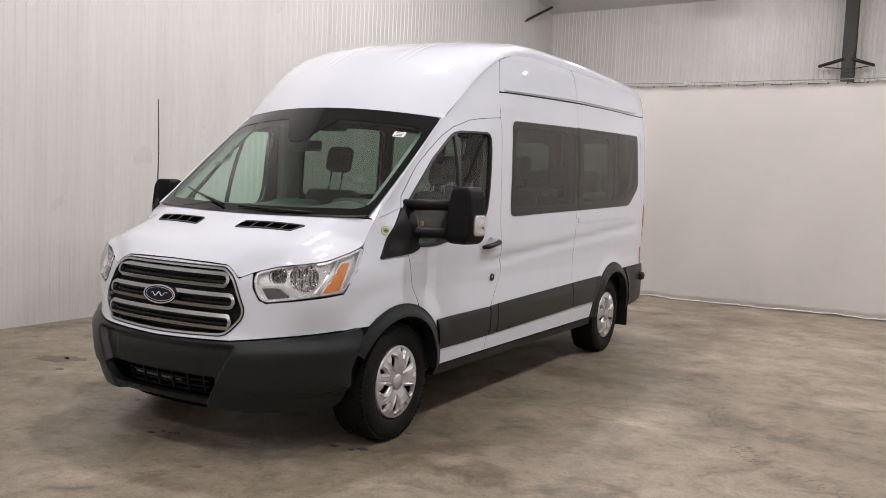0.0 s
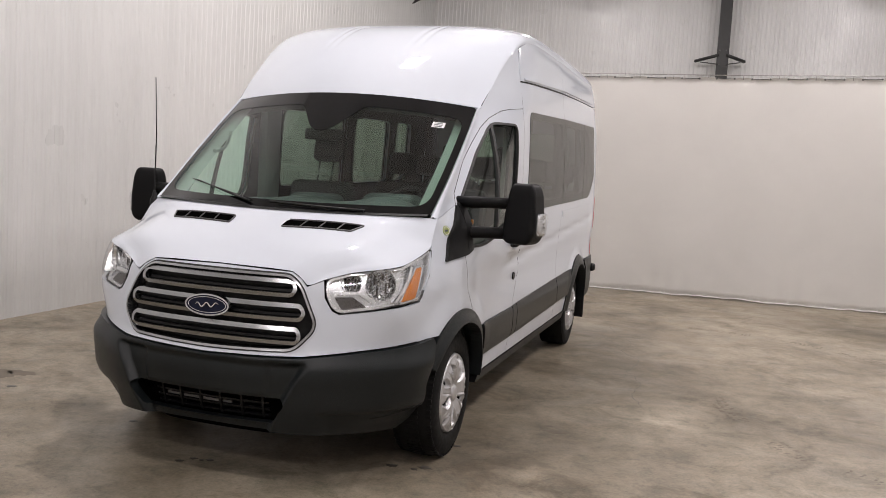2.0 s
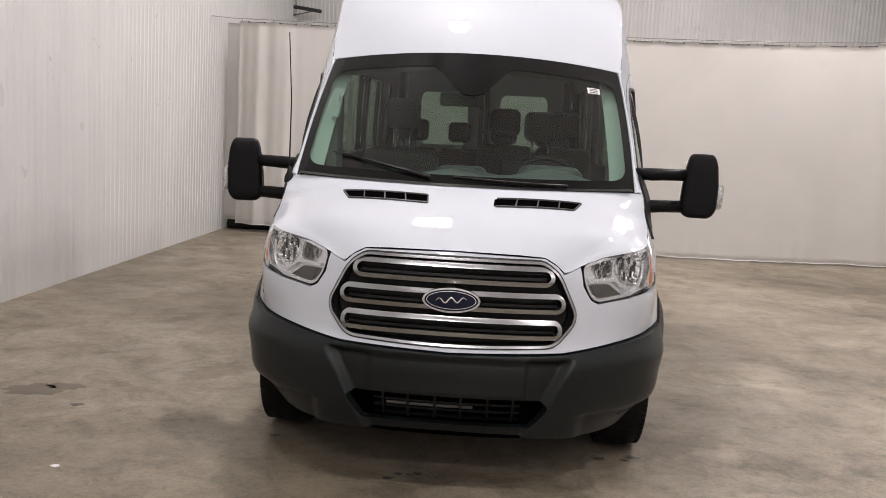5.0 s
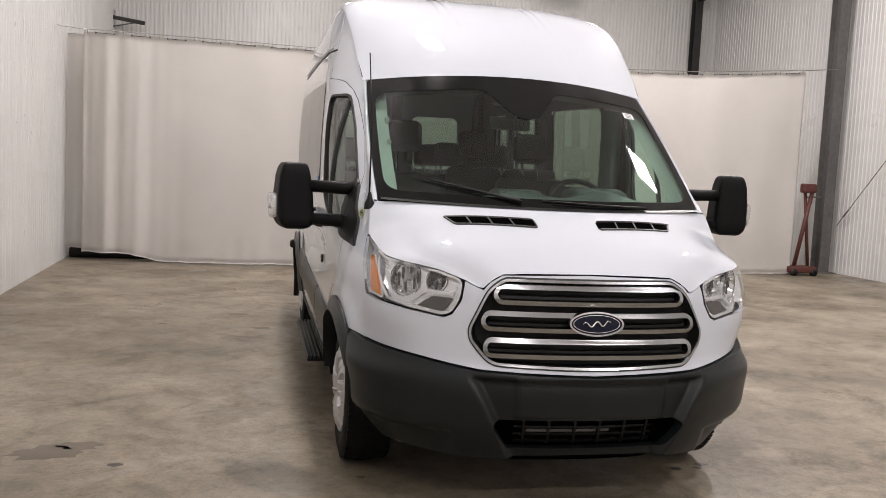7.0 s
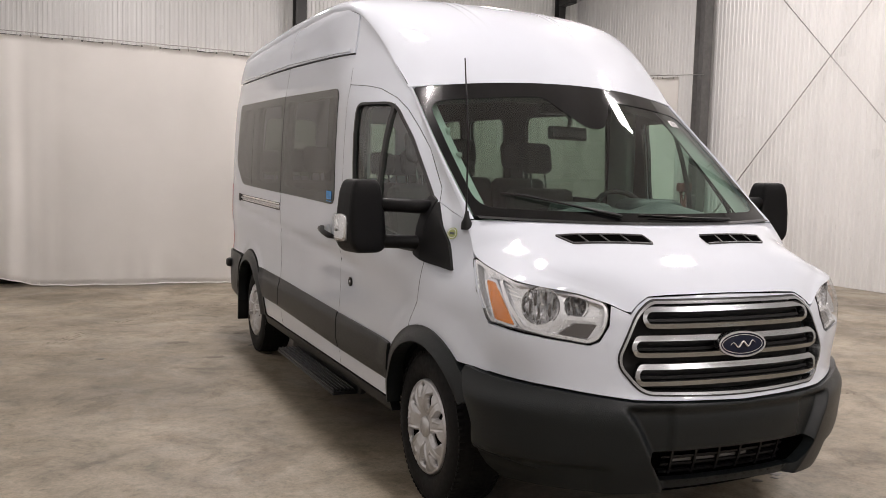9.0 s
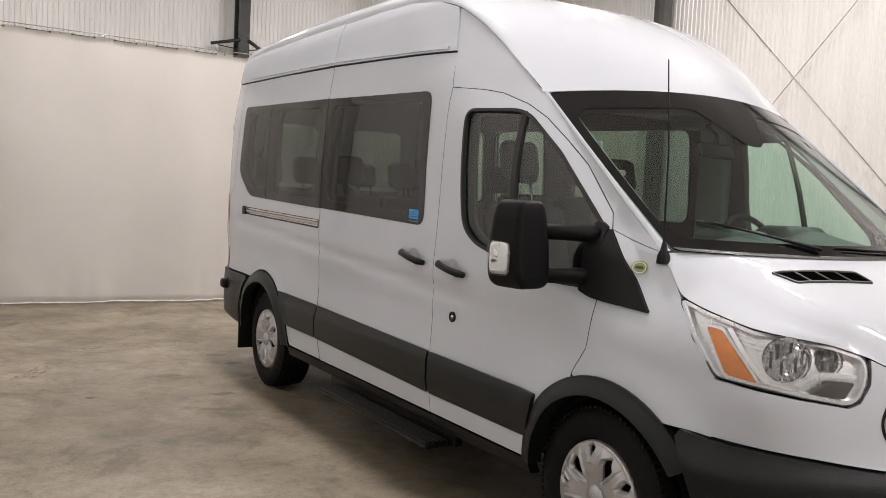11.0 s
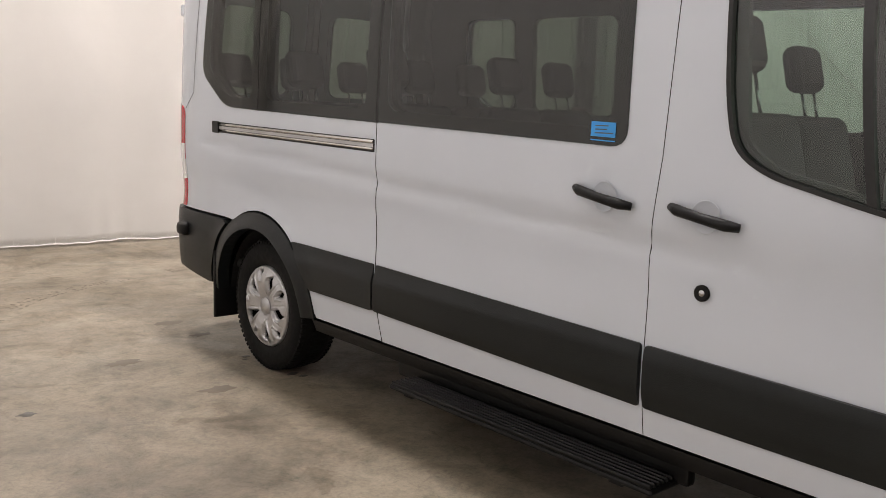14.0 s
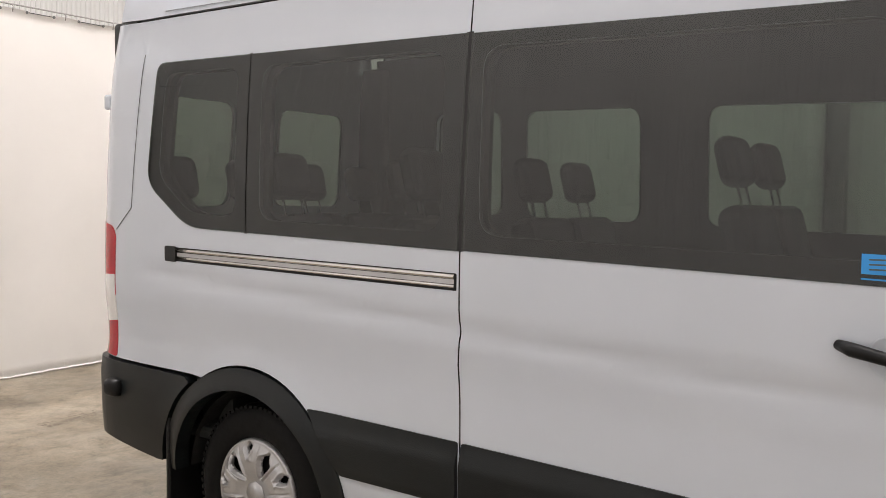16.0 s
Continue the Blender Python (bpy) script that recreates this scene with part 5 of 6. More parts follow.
BOWLS = ((0.925, 1.01, 0.074, 0.062), (0.776, 1.012, 0.047, 0.058))
for sg, word in SIDES:
    lamp_poly = [(sx(0.604), 1.033), (sx(0.715), 1.067), (sy(-0.6), 1.102), (sy(-0.42), 1.146), (sy(-0.305), 1.179), (sy(-0.4), 1.045), (sy(-0.495), 0.93), (sx(0.79), 0.895), (sx(0.672), 0.872), (sx(0.638), 0.888), (sx(0.607), 0.947)]
    lamp_poly = rounded(lamp_poly, [0.05, 0, 0, 0, 0.035, 0, 0.02, 0, 0.035, 0.03, 0.05])
    lamp_map = lambda out: (lambda s, z, deep, sg=sg: shell(sg * s, z, deep - out))
    hl = part("headlamp", sheet(inset(lamp_poly, 0.002), lamp_map(-0.04), [oval(sc, zc, r * 1.02, r * 1.02) for sc, zc, r, deep in BOWLS], 0.04, 0.01), REFLECTOR, VAN, "clear headlamp with a bright reflector")
    part("lamp_rim", band(inset(lamp_poly, -0.0005), inset(lamp_poly, 0.0018), lamp_map(0.001), 0.03), SEAL, hl, "black lamp gasket")
    part("lamp_bezel", band(inset(lamp_poly, 0.003), inset(lamp_poly, 0.016), lamp_map(-0.006), 0.04), REFLECTOR, hl)
    part("lens", sheet(inset(lamp_poly, 0.003), lamp_map(0.004), (), 0.05, 0.0), LENS, hl, "clear plastic lens")
    amber = rounded([(1.208, 1.09), (1.148, 1.085), (1.005, 0.93), (1.112, 0.943)], 0.012, 3)
    sm = part("turn_signal", sheet(amber, lamp_map(-0.012), (), 0.03, 0.02), AMBER, hl, "amber side marker")
    part("signal_bezel", band(inset(amber, -0.011), inset(amber, -0.001), lamp_map(-0.009), 0.02), REFLECTOR, sm)
    for sc, zc, r, deep in BOWLS:
        c = shell(sg * sc, zc, deep)
        d = (c - shell(sg * sc, zc, deep + 0.03)).normalized()
        d = (d + Vector((0, -0.3, 0.02))).normalized()
        bowl = lathe([(0.022, r * 1.06), (0.02, r)] + [(0.02 - 0.075 * (k / 7) ** 0.65, r * (1 - 0.86 * k / 7)) for k in range(1, 8)], 60, d, c)
        facets = random.Random(17)
        for vert in bowl.verts:
            vert.co += d * (0.006 * math.sin(vert.co.x * 260) * math.cos(vert.co.z * 60) + facets.uniform(-0.004, 0.003))
        bowl.normal_update()
        rp = part("reflector_bowl", bowl, FLUTED, hl, "faceted bright reflector bowl", smooth=False)
        part("bowl_rim", tube([c + d * 0.021 + (d.orthogonal().normalized() * math.cos(a) + d.cross(d.orthogonal().normalized()) * math.sin(a)) * r * 1.03 for a in [q * math.tau / 40 for q in range(41)]], 0.0022, 5), STEEL, rp)
        across = d.cross(Vector((0, 0, 1))).normalized()
        tilt = Matrix((across, Vector((0, 0, 1)).cross(across) * -1, Vector((0, 0, 1)))).transposed().to_4x4()
        tilt.translation = c
        # dark bars that imitate dark surroundings mirrored in the bowl
        for k, (fx, fz, hh) in enumerate(((-0.7, 0.1, 0.3), (-0.45, -0.25, 0.35), (-0.2, 0.5, 0.22), (0.15, -0.45, 0.3), (0.35, 0.3, 0.35), (0.62, -0.1, 0.4))):
            part("reflected_dark_bar", box((fx * r - 0.0045, -0.004, (fz - hh) * r), (fx * r + 0.0045, 0.004, (fz + hh) * r), 0.001, 1, tilt), LAMP_DARK, rp)
        part("bulb_shield", lathe([(-0.05, 0.012), (-0.012, 0.014), (-0.004, 0.01), (0.0, 0)], 18, d, c), SATIN, rp)
    part("divider", sheet([(0.87, 0.916), (0.806, 0.962), (0.672, 0.958), (0.668, 0.972), (0.8, 0.979), (0.876, 0.926)], lamp_map(-0.014), (), 0.02, 0.03), REFLECTOR, hl)
    part("inner_fin", sheet([(0.972, 0.932), (0.988, 0.93), (1.132, 1.094), (1.112, 1.096)], lamp_map(-0.014), (), 0.03, 0.03), FLUTED, hl)
    for k in range(4):
        part("inner_rib", sheet([(1.0 + 0.03 * k, 1.035 + 0.018 * k), (1.075 + 0.02 * k, 1.048 + 0.018 * k), (1.075 + 0.02 * k, 1.052 + 0.018 * k), (1.0 + 0.03 * k, 1.039 + 0.018 * k)], lamp_map(-0.03), (), 0.03, 0.01), FLUTED, hl)
    part("lower_reflector", sheet(rounded([(0.838, 0.905), (0.772, 0.95), (0.676, 0.946), (0.712, 0.893)], 0.006, 3), lamp_map(-0.016), (), 0.03, 0.01), LAMP_DARK, hl, "smoked lower reflector")

BH = [(sx(0.3), 0.285), (sx(0.62), 0.272), (sy(-0.5), 0.25), (sy(-0.44), 0.3), (sy(-0.462), 0.5), (sy(-0.43), 0.6), (sy(-0.385), 0.705), (sy(-0.4), 0.733), (sy(-0.5), 0.717), (sx(0.75), 0.69), (sx(0.5), 0.659)]
BUMPER = [(-s, z) for s, z in BH][::-1] + [(0.0, 0.29)] + BH + [(0.0, 0.646)]
OPEN = rounded([(sx(-0.37), 0.325), (sx(0.37), 0.325), (sx(0.44), 0.432), (sx(0.415), 0.456), (sx(-0.415), 0.456), (sx(-0.44), 0.432)], 0.02)


def bumper_skin(s, z, deep):
    x = shell(s, z).x
    notch = 0.515 - max(0.0, 0.64 - z) * 0.52
    step = 0.042 * (1 - ease(abs(x), notch - 0.012, notch + 0.028)) * ease(0.643 - z, 0.0, 0.03)
    plate = -0.012 * (1 - ease(abs(x), 0.33, 0.35)) * ease(0.64 - z, 0, 0.015) * ease(z, 0.452, 0.472)
    lower = 0.02 * ease(0.4 - z, 0.0, 0.02) * ease(abs(x), 0.55, 0.62) + 0.045 * ease(0.38 - z, 0.0, 0.2) * ease(abs(x), 0.5, 0.85)
    bulge = corner_bulge(s, z)
    return shell(s, z, deep + step + plate + lower - bulge - 0.012 * ease(z, 0.5, 0.64))


bp = part("front_bumper", sheet(inset(BUMPER, 0.002), bumper_skin, [OPEN], 0.011, 0.05), PLASTIC, VAN, "dark grey moulded front bumper")
for sg, word in SIDES:
    pts = [bumper_skin(sg * s, z, -0.001) for s, z in ((sx(0.8), 0.352), (sx(0.86), 0.362), (sy(-0.57), 0.378), (sy(-0.5), 0.398), (sy(-0.462), 0.412))]
    part("bumper_seam", tube(pts, 0.0028, 5), UNDER, bp)
duct = bmesh.new()
rings = [[duct.verts.new(bumper_skin(*q, 0.03)) for q in inset(OPEN, -0.004)], [duct.verts.new(shell(*q, 0.125)) for q in inset(OPEN, -0.004)]]
for k in range(len(OPEN)):
    duct.faces.new((rings[0][k - 1], rings[0][k], rings[1][k], rings[1][k - 1]))
# duct walls and the sheet behind them are coloured as deep shade
part("intake_duct", duct, CAVITY_SHADE, bp)
part("opening_shade", sheet(inset(OPEN, -0.09), nose(-0.12), (), 0.08, 0), CAVITY_SHADE, bp)
for zc in (0.345, 0.378, 0.412):
    part("intake_slat", sheet([(sx(-0.34), zc - 0.005), (sx(0.34), zc - 0.005), (sx(0.34), zc + 0.005), (sx(-0.34), zc + 0.005)], nose(-0.095), (), 0.1, 0.03), BLACK, bp)
for k in range(6):
    x0 = -0.3 + 0.12 * k
    part("intake_rib", sheet([(x0, 0.335), (x0 + 0.012, 0.335), (x0 + 0.012, 0.44), (x0, 0.44)], nose(-0.09), (), 0.1, 0.03), BLACK, bp)
part("intercooler", sheet([(-0.28, 0.386), (0.12, 0.386), (0.12, 0.4), (-0.28, 0.4)], nose(-0.105), (), 0.1, 0.02), STEEL, bp, "bare metal cooler behind the intake")
for k in range(14):
    x0 = -0.33 + 0.05 * k
    part("lip_clip", sheet([(sx(x0), 0.312), (sx(x0 + 0.012), 0.312), (sx(x0 + 0.012), 0.32), (sx(x0), 0.32)], lambda a, z, deep: bumper_skin(a, z, deep - 0.002), (), 0.1, 0.004), BLACK, bp)

# underside, floor and bulkhead
# added plate that keeps bounced light off the floor under the nose
part("bounce_blocker", box((-0.46, -0.8, 0.285), (0.46, -0.5, 0.3), 0.006), UNDER, VAN)
part("underbody", box((-0.68, -0.6, 0.28), (0.68, 4.7, 0.42), 0.04), UNDER, VAN)
part("cabin_floor", box((-0.93, 0.1, 0.5), (0.93, 4.72, 0.56), 0.02), TRIM_DARK, VAN)
part("bulkhead", box((-0.8, -0.3, 0.5), (0.8, -0.2, 1.2), 0.02), UNDER, VAN)
for y in (0.0, 3.75):
    part("axle", tube([(-0.85, y, 0.356), (0.85, y, 0.356)], 0.06, 10), UNDER, VAN)


# wheels
def wheel(x, y, sg):
    c = (x, y, 0.356)
    hw = 0.118
    ty = part("wheel", lathe([(-hw * sg, 0.21), (-hw * sg, 0.25), (-hw * 0.98 * sg, 0.32), (-hw * 0.86 * sg, 0.347), (-hw * 0.55 * sg, 0.3545), (0, 0.3565), (hw * 0.55 * sg, 0.3545), (hw * 0.86 * sg, 0.347), (hw * 1.0 * sg, 0.318),
                              (hw * 1.04 * sg, 0.28), (hw * sg, 0.235), (hw * 0.8 * sg, 0.214), (-hw * 0.5 * sg, 0.2)], 72, (1, 0, 0), c), TYRE, VAN, "black tyre with a silver wheel cover")
    bm = bmesh.new()
    for k in range(76):
        for lo, hi, off in ((0.42, 0.92, 0), (-0.92, -0.42, 0.5), (-0.34, 0.34, 0.25)):
            m = Matrix.Translation(c) @ Matrix.Rotation((k + off) * math.tau / 76, 4, "X")
            r0 = 0.338 if abs(lo + hi) > 0.5 else 0.351
            add_box(bm, (lo * hw, -0.0085, r0), (hi * hw, 0.0085, 0.3585 if abs(lo + hi) < 0.5 else 0.351), m=m)
    part("tread", bm, TYRE, ty, smooth=False)
    # cover: a dished disc with ten slots between paired spokes
    bm = bmesh.new()
    nt, nr, R = 320, 46, 0.222
    prof = [(0, 0.018), (0.12, 0.02), (0.16, 0.014), (0.22, 0.012), (0.45, 0.03), (0.62, 0.034), (0.8, 0.028), (0.93, 0.014), (0.97, 0.016), (1.0, -0.004)]

    def slot(a, f):
        """Distance, in radii, from the nearest slot's edge; below nought inside it."""
        q = a / math.tau * 10
        k = round(q)
        lat = abs(q - k) * math.tau / 10 * f
        f0, f1, wide = (0.36, 0.85, 0.125) if k % 2 else (0.68, 0.92, 0.075)
        along = min(1.0, max(0.0, (f - f0) / (f1 - f0)))
        w = wide * min(1.0, along / 0.62, (1 - along) / 0.2)
        return max(lat - w, f0 - f, f - f1)

    def cover(i, j):
        a, f = i * math.tau / nt, 0.02 + 0.98 * j / nr
        h = float(np.interp(f, [p[0] for p in prof], [p[1] for p in prof]))
        d = slot(a, f)
        h -= 0.011 * (1 - ease(d, 0.0, 0.055))
        q = (a / math.tau * 10 + 0.5) % 1
        h += 0.005 * ease(d, 0.02, 0.045) * (1 - ease(d, 0.055, 0.09)) * ease(f, 0.3, 0.4) * (1 - ease(f, 0.8, 0.9))
        h -= 0.004 * (1 - ease(min(q, 1 - q) * f, 0.0, 0.05)) * ease(f, 0.34, 0.55) * (1 - ease(f, 0.86, 0.93))
        return Vector((x + sg * (hw + h - 0.012), y + R * f * math.cos(a + 0.13), 0.356 + R * f * math.sin(a + 0.13))), a, f, d

    g2 = [[bm.verts.new(cover(i, j)[0]) for j in range(nr + 1)] for i in range(nt)]
    for i in range(nt):
        for j in range(nr):
            _, a, f, d = cover(i + 0.5, j + 0.5)
            if d < 0:
                continue
            k = (i + 1) % nt
            bm.faces.new((g2[i][j], g2[k][j], g2[k][j + 1], g2[i][j + 1]))
    rim_edges = [e for e in bm.edges if len(e.link_faces) == 1]
    r = bmesh.ops.extrude_edge_only(bm, edges=rim_edges)
    for v in [v for v in r["geom"] if isinstance(v, bmesh.types.BMVert)]:
        v.co.x -= sg * 0.014
    bmesh.ops.delete(bm, geom=[v for v in bm.verts if not v.link_faces], context="VERTS")
    bmesh.ops.recalc_face_normals(bm, faces=bm.faces)
    mark(bm)
    cv = part("wheel_cover", bm, SILVER, ty, "silver ten-slot wheel cover")
    part("steel_rim", lathe([(sg * (hw - 0.03), 0.0), (sg * (hw - 0.035), 0.1), (sg * (hw - 0.04), 0.2), (sg * (hw - 0.01), 0.222)], 40, (1, 0, 0), c), UNDER, cv)
    part("hub_cap", lathe([(sg * (hw + 0.002), 0.05), (sg * (hw + 0.011), 0.045), (sg * (hw + 0.012), 0.0)], 8, (1, 0, 0), c), SILVER, cv)


for y in (0.0, 3.715):
    for sg, word in SIDES:
        wheel(sg * 0.858, y, sg)

# running board under the sliding door
rbd = part("running_board", box((-1.075, 1.14, 0.235), (-0.9, 2.5, 0.255), 0.008), BLACK, VAN, "black ribbed step below the sliding door")
for k in range(7):
    part("step_rib", box((-1.07 + k * 0.024, 1.15, 0.254), (-1.056 + k * 0.024, 2.49, 0.27), 0.003, 1), BLACK, rbd)
part("step_skirt", box((-0.93, 1.1, 0.24), (-0.88, 2.62, 0.33), 0.012), BLACK, rbd)
for y in (1.3, 2.4):
    part("step_bracket", box((-1.05, y - 0.03, 0.215), (-0.7, y + 0.03, 0.236), 0.005), UNDER, rbd)


# door handles, locks, badges
def handle(sg, y0, y1, z0, z1, parent):
    p0, p1 = shell(sg * sy(y0), z0, 0), shell(sg * sy(y1), z1, 0)
    n = Vector((sg, 0, 0))
    pts = [p0 + n * 0.012, p0.lerp(p1, 0.15) + n * 0.035, p0.lerp(p1, 0.5) + n * 0.043, p0.lerp(p1, 0.85) + n * 0.035, p1 + n * 0.012]
    bm = tube(pts, [0.013, 0.018, 0.016, 0.018, 0.013], 10)
    h = part("door_handle", bm, BLACK, parent, "black door handle")
    mid = p0.lerp(p1, 0.5)
    part("handle_cup", lathe([(0.004, 0.052), (0.006, 0.05), (0.001, 0.046), (-0.02 + 0.02, 0.0)], 28, (sg, 0, 0), mid + n * 0.002), PAINT, h)


doors = [o for o in VAN.children if o.name.startswith("front_door")]
by_side = {1: doors[0], -1: doors[1]}
slider = [o for o in VAN.children if o.name.startswith("sliding_door")][0]
handle(-1, 1.175, 0.938, 1.164, 1.124, by_side[-1])
handle(1, 1.175, 0.938, 1.164, 1.13, by_side[1])
handle(-1, 1.558, 1.322, 1.191, 1.148, slider)
for sg, word in SIDES:
    c = shell(sg * sy(1.058 if sg < 0 else 1.14), 0.909, -0.002)
    k = part("door_lock", lathe([(0, 0.026), (0.008, 0.026), (0.01, 0.02), (0.005, 0.014), (0.007, 0.0)], 24, (sg, 0, 0), c), BLACK, by_side[sg], "black door lock")
    part("lock_barrel", lathe([(0.006, 0.011), (0.009, 0.009), (0.009, 0)], 16, (sg, 0, 0), c), SATIN, k)
    bd = part("round_badge", sheet(oval(-0.1, 1.262, 0.036, 0.026), skin(sg, 0.003), (), 0.05, 0.003), BADGE_GREEN, VAN, "small yellow-green oval badge")
    part("badge_ring", sheet(oval(-0.1, 1.262, 0.032, 0.022), skin(sg, 0.0042), [oval(-0.1, 1.262, 0.027, 0.018)], 0.05, 0), STICKER_WHITE, bd)
    part("badge_print", sheet(rounded([(-0.118, 1.257), (-0.082, 1.257), (-0.082, 1.267), (-0.118, 1.267)], 0.003), skin(sg, 0.0044), (), 0.05, 0), INK, bd)
blue = part("window_sticker", sheet([(1.41, 1.364), (1.512, 1.367), (1.512, 1.416), (1.41, 1.413)], skin(-1, 0.0065), (), 0.1, 0), STICKER_BLUE, slider, "blue sticker on the sliding door glass")
for y0, y1, z in ((1.44, 1.495, 1.4), (1.445, 1.495, 1.388), (1.42, 1.495, 1.376)):
    part("print_bar", sheet([(y0, z), (y1, z), (y1, z + 0.004), (y0, z + 0.004)], skin(-1, 0.0072), (), 0.1, 0), INK, blue)
part("print_bar", sheet([(1.41, 1.35), (1.512, 1.353), (1.512, 1.357), (1.41, 1.354)], skin(-1, 0.0065), (), 0.1, 0), STICKER_BLUE, blue)

# mirrors
HEAD_Z = [-0.172, -0.15, -0.115, -0.06, 0.03, 0.1, 0.172]
HEAD_OUT = [0.058, 0.075, 0.088, 0.087, 0.092, 0.082, 0.066]
HEAD_IN = [0.086, 0.1, 0.104, 0.104, 0.093, 0.082, 0.07]


def mirror_head(sg, m):
    """A mirror housing, narrower towards its top, its inner side swept out to meet the arms."""
    bm = blob((1.0, 0.086, 0.172), 0.27)
    for vert in bm.verts:
        reach = np.interp(vert.co.z, HEAD_Z, HEAD_OUT if vert.co.x * sg > 0 else HEAD_IN)
        vert.co.x *= float(reach)
        vert.co.y *= 1 - 0.12 * vert.co.z / 0.172
    bmesh.ops.transform(bm, matrix=m, verts=bm.verts[:])
    bmesh.ops.recalc_face_normals(bm, faces=bm.faces[:])
    return bm


for sg, word in SIDES:
    up, away = (0.045, 0.028) if sg > 0 else (0.0, 0.0)
    mm = pose(sg * (1.238 + away), 0.238, 1.322 + up, 0, 0, -10 * sg)
    mr = part("door_mirror", mirror_head(sg, mm), MIRROR_BLACK, VAN, "large black towing mirror on two arms")
    for z, r in ((1.373 + up, 0.034), (1.203 + up, 0.035)):
        root = Vector((shell(sg * sy(0.13), min(z, 1.4), 0.03).x, 0.135, z))
        pts = [root, Vector((sg * 0.99, 0.145, z)), Vector((sg * 1.05, 0.165, z + 0.002)), Vector((sg * 1.24, 0.235, z + 0.004))]
        part("mirror_arm", tube(pts, [r * 0.9, r * 1.0, r * 0.95, r * 0.92], 14), MIRROR_BLACK, mr)
    foot = rounded([(0.084, 1.128), (0.15, 1.15), (0.15, 1.425), (0.125, 1.425), (0.09, 1.405)], 0.012, 3)
    part("mirror_foot", sheet(foot, skin(sg, 0.013), (), 0.05, 0.03), BLACK, mr)
    part("mirror_glass", box((-0.06, 0.074, -0.13), (0.06, 0.0845, 0.115), 0.004, 2, mm @ pose(0, 0, 0, 2.6)), MIRROR, mr, "mirror glass")
    sig = part("turn_signal", blob((0.03, 0.054, 0.068), 0.42, m=mm @ pose(sg * 0.09, 0.006, -0.054, 0, 4 * sg, 0)), LENS, mr, "clear turn signal lens")
    part("signal_reflector", blob((0.023, 0.048, 0.062), 0.35, m=mm @ pose(sg * 0.088, 0.006, -0.054)), REFLECTOR, sig)
    part("signal_bulb", blob((0.008, 0.009, 0.02), 0.8, m=mm @ pose(sg * 0.11, 0.012, -0.034, -20)), FLUTED, sig)
    part("bulb_socket", blob((0.007, 0.01, 0.006), 0.5, m=mm @ pose(sg * 0.111, 0.02, -0.066)), STEEL, sig, "dark bulb socket")
    part("signal_fin", blob((0.007, 0.028, 0.004), 0.5, m=mm @ pose(sg * 0.109, 0.01, -0.1)), CHROME, sig)
    part("signal_fin", blob((0.007, 0.022, 0.004), 0.5, m=mm @ pose(sg * 0.109, 0.01, -0.002)), CHROME, sig)

part("sensor_tag", box((0.945, 0.232, 1.285), (0.965, 0.254, 1.315), 0.005), AMBER, VAN, "small amber tag in the door window's corner")

# wipers and aerial
for x0, x1, v0, v1 in ((-0.62, -0.16, 0.17, 0.045), (0.0, 0.5, 0.055, 0.025)):
    w = part("wiper", tube([screen(x0 / 0.84 + (x1 - x0) / 0.84 * t, v0 + (v1 - v0) * t, 0.016) for t in (0, 0.3, 0.6, 1.0)], [0.003, 0.004, 0.006, 0.009], 6), BLACK, VAN, "black wiper arm")
    part("wiper_blade", tube([screen(x0 / 0.84 + (x1 - x0) / 0.84 * t * 1.1 - 0.06, v0 + (v1 - v0) * t * 0.9 + 0.01, 0.009) for t in (0, 0.35, 0.7, 1.0)], 0.0035, 6), SEAL, w)
AB = shell(-sy(-0.2), 1.305, 0.0)
ae = part("aerial", tube([AB, AB + Vector((-0.002, 0.002, 0.05)), Vector((-0.89, -0.18, 1.7)), Vector((-0.912, -0.172, 2.03))], [0.005, 0.0045, 0.0035, 0.003], 6), BLACK, VAN, "thin black aerial")
part("aerial_base", lathe([(-0.02, 0.026), (0.01, 0.024), (0.03, 0.014), (0.06, 0.008), (0.065, 0.0)], 16, (0, 0, 1), AB), BLACK, ae)

# ---- inside the van ----
def seat(x, y, label, front=0.0, raised=0.0):
    w, lift = 0.25 if front else 0.215, front + raised
    s = part("seat", box((x - w, y - 0.26, 0.78), (x + w, y + 0.24, 0.95), 0.05, 3), SEAT, VAN, label)
    part("seat_base", box((x - w * 0.8, y - 0.2, 0.56), (x + w * 0.8, y + 0.2, 0.79), 0.02), TRIM_DARK, s)
    m = pose(x, y + 0.22, 0.9, -14, 0, 0)
    part("backrest", box((-w, -0.06, 0), (w, 0.07, 0.58 + raised), 0.055, 3, m), SEAT, s)
    part("headrest", box((-0.115, -0.045, 0.655 + lift), (0.115, 0.055, 0.865 + lift), 0.05, 4, m), SEAT, s)
    for dx in (-0.055, 0.055):
        part("headrest_post", tube([m @ Vector((dx, 0, 0.55)), m @ Vector((dx, 0, 0.69 + lift))], 0.007, 6), SATIN, s)
    return s


seat(0.45, 1.12, "charcoal cloth front seat with headrest", 0.03)
seat(-0.48, 0.88, "charcoal cloth front seat with headrest", 0.07)
for y in (1.79, 2.74, 3.5, 4.2):
    for x in (0.66, 0.21) if y < 2 else (0.66, 0.21, -0.62) if y < 4 else (0.66, 0.21, -0.24, -0.68):
        seat(x, y, "charcoal cloth passenger seat with headrest", 0.0, 0.07 if y < 2 else 0.0)
DASH = plain("dash_plastic", (0.065, 0.073, 0.076), 0.55, grain=0.2, scale=200)


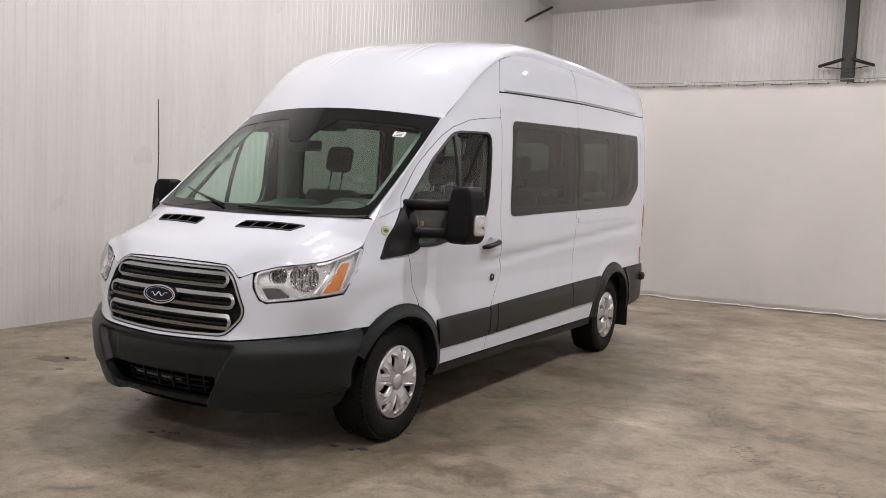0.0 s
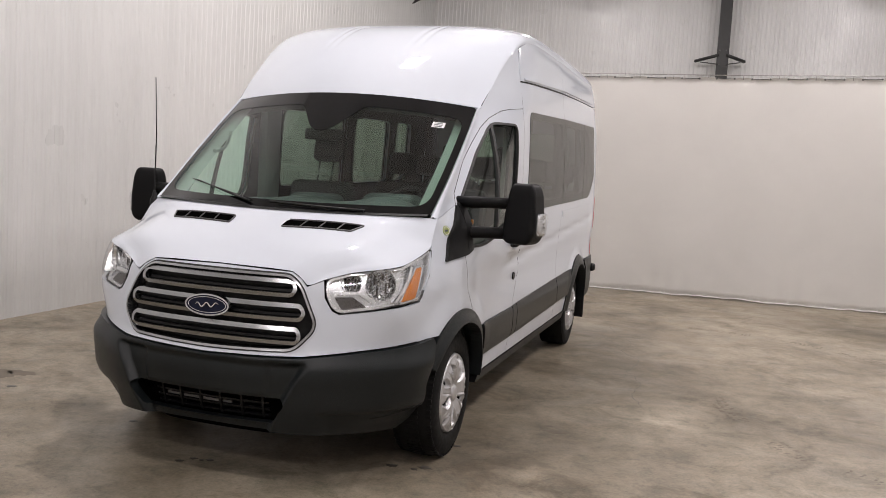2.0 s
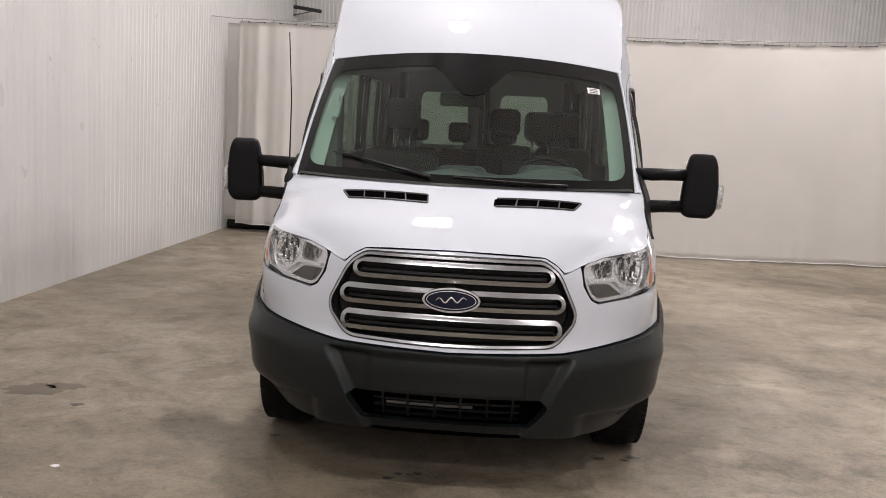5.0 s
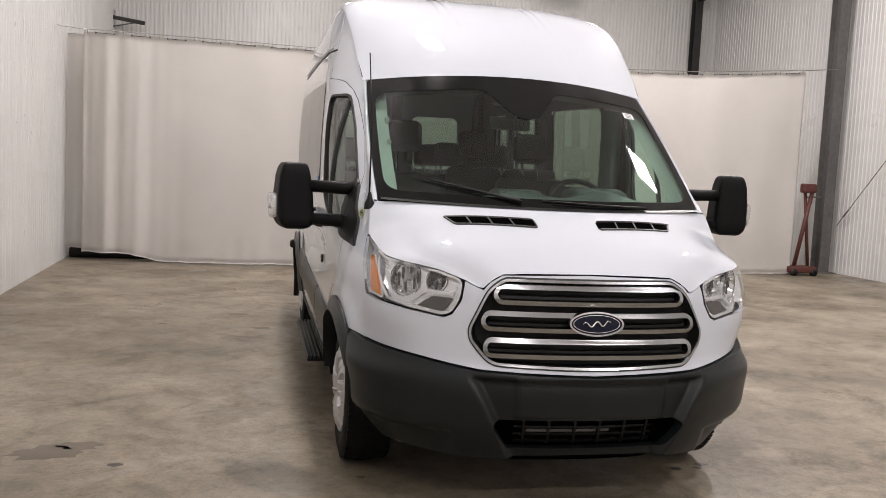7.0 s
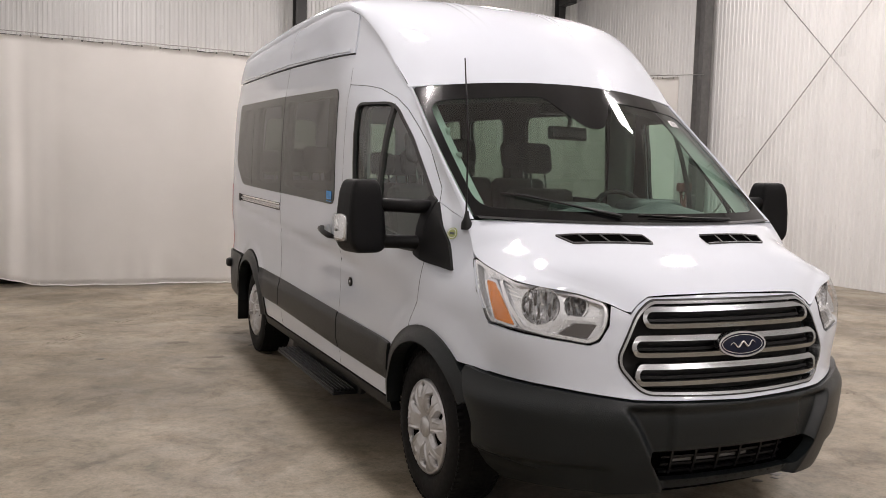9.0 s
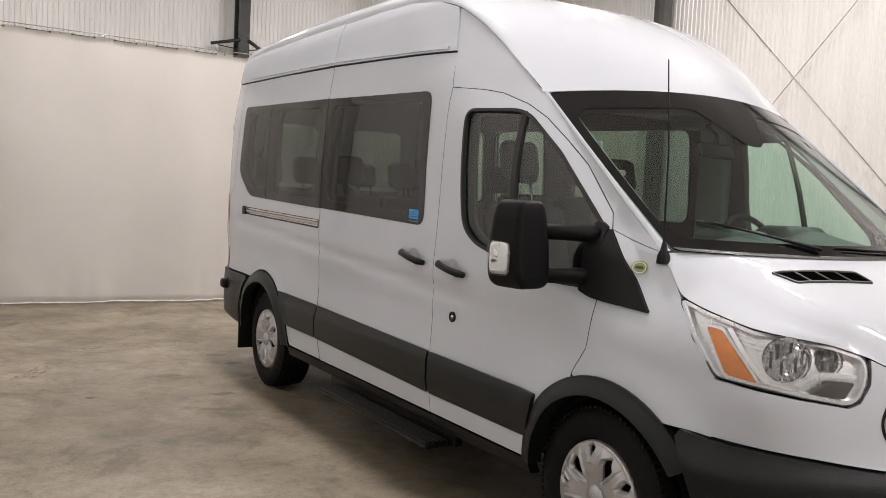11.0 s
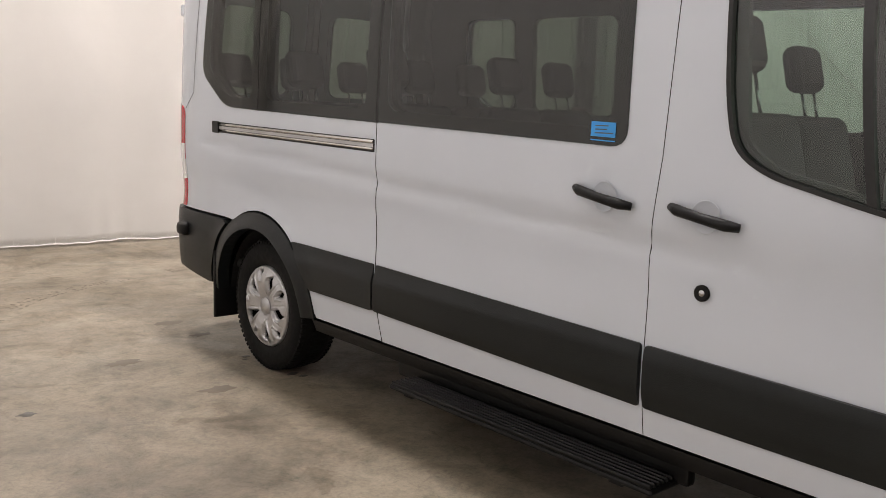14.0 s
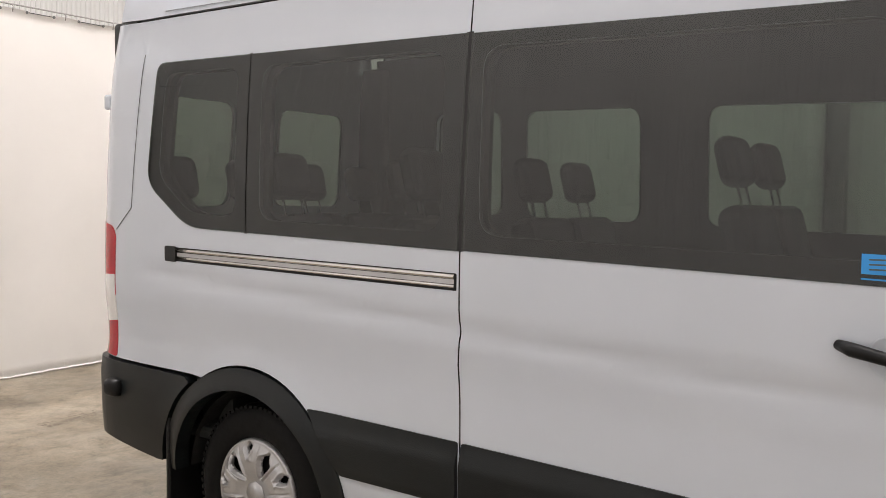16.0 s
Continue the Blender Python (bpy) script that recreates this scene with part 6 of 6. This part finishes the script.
def dash_top(u, v):
    x = (u * 2 - 1) * (0.74 + 0.1 * v)
    z = 1.305 + 0.055 * math.sin(math.pi * min(1.0, v * 1.25)) - 0.5 * max(0.0, v - 0.74)
    z += 0.05 * math.exp(-((x + 0.03) / 0.17) ** 2) * ease(v, 0.25, 0.6) + 0.075 * math.exp(-((x - 0.45) / 0.2) ** 2) * ease(v, 0.3, 0.65)
    return x, -0.2 + 0.64 * v - 0.06 * (1 - (u * 2 - 1) ** 2) * (1 - v), z - 0.02 * ease(abs(x), 0.6, 0.84)


dash = part("dashboard", ngrid(48, 24, dash_top), DASH, VAN, "blue-grey plastic dashboard")
part("instrument_hood", box((0.27, 0.16, 1.26), (0.63, 0.4, 1.43), 0.07, 5), DASH, dash)
part("centre_hood", box((-0.17, 0.1, 1.26), (0.11, 0.36, 1.405), 0.05, 4), DASH, dash)
part("centre_screen", box((-0.12, 0.355, 1.28), (0.06, 0.368, 1.385), 0.006, 2), GLOSS_BLACK, dash, "dark screen in the dashboard")
for x in (-0.72, -0.36, 0.72):
    part("air_vent", box((x - 0.06, 0.36, 1.22), (x + 0.06, 0.4, 1.3), 0.012, 2), TRIM_DARK, dash)
sw_m = pose(0.45, 0.5, 1.3, 60, 0, 0)
sw = part("steering_wheel", tube([sw_m @ Vector((0.19 * math.cos(k * math.tau / 32), 0.19 * math.sin(k * math.tau / 32), 0)) for k in range(33)], 0.016, 8), BLACK, VAN, "black steering wheel")
part("wheel_boss", box((-0.08, -0.06, -0.03), (0.08, 0.06, 0.02), 0.02, 2, sw_m), TRIM_DARK, sw)
for a in (0, 180, 270):
    part("wheel_spoke", tube([sw_m @ Vector((0, 0, -0.01)), sw_m @ Vector((0.19 * math.cos(radians(a)), 0.19 * math.sin(radians(a)), 0))], 0.014, 6), TRIM_DARK, sw)
rv = part("rear_view_mirror", box((-0.125, -0.018, -0.036), (0.125, 0.018, 0.036), 0.016, 3, pose(-0.055, 0.343, 1.765, -8, 0, 6)), BLACK, VAN, "black rear-view mirror")
part("mirror_stem", tube([(-0.05, 0.345, 1.79), (-0.03, 0.36, 1.84), (-0.02, 0.43, 1.89)], 0.012, 8), BLACK, rv)
part("sensor_box", box((-0.1, 0.5, 1.88), (0.1, 0.62, 1.99), 0.03, 3), TRIM_DARK, VAN)
for sg, word in SIDES:
    def inner_pillar(u, v, sg=sg):
        p = screen(sg * (0.985 - 0.12 * v), 0.06 + 0.9 * u, -0.03)
        return p + Vector((0, 0.05 * v, 0))
    part("inner_pillar", ngrid(12, 3, inner_pillar), TRIM_GREY, VAN)
    part("sun_visor", box((sg * 0.42 - 0.24, 0.55, 1.965), (sg * 0.42 + 0.24, 0.75, 1.99), 0.008), TRIM_GREY, VAN)
    part("corner_post", box((sg * 0.86 - 0.04, 4.58, 0.85), (sg * 0.86 + 0.04, 4.78, 2.35), 0.02), TRIM_DARK, VAN)
    part("door_post", box((sg * 0.92 - 0.04, 1.1, 0.6), (sg * 0.92 + 0.04, 1.32, 2.1), 0.03), TRIM_GREY, VAN)
bow = [screen(-0.875, 0.5 + 0.2 * k / 10, -0.045 - 0.05 * math.sin(math.pi * k / 10)) for k in range(11)]
part("grab_handle", tube(bow, [0.013] + [0.01] * 9 + [0.013], 10), TRIM_GREY, VAN, "grey grab handle on the windscreen pillar")
part("cab_header", box((-0.8, 0.75, 2.0), (0.8, 1.25, 2.05), 0.02), HEADLINER, VAN)
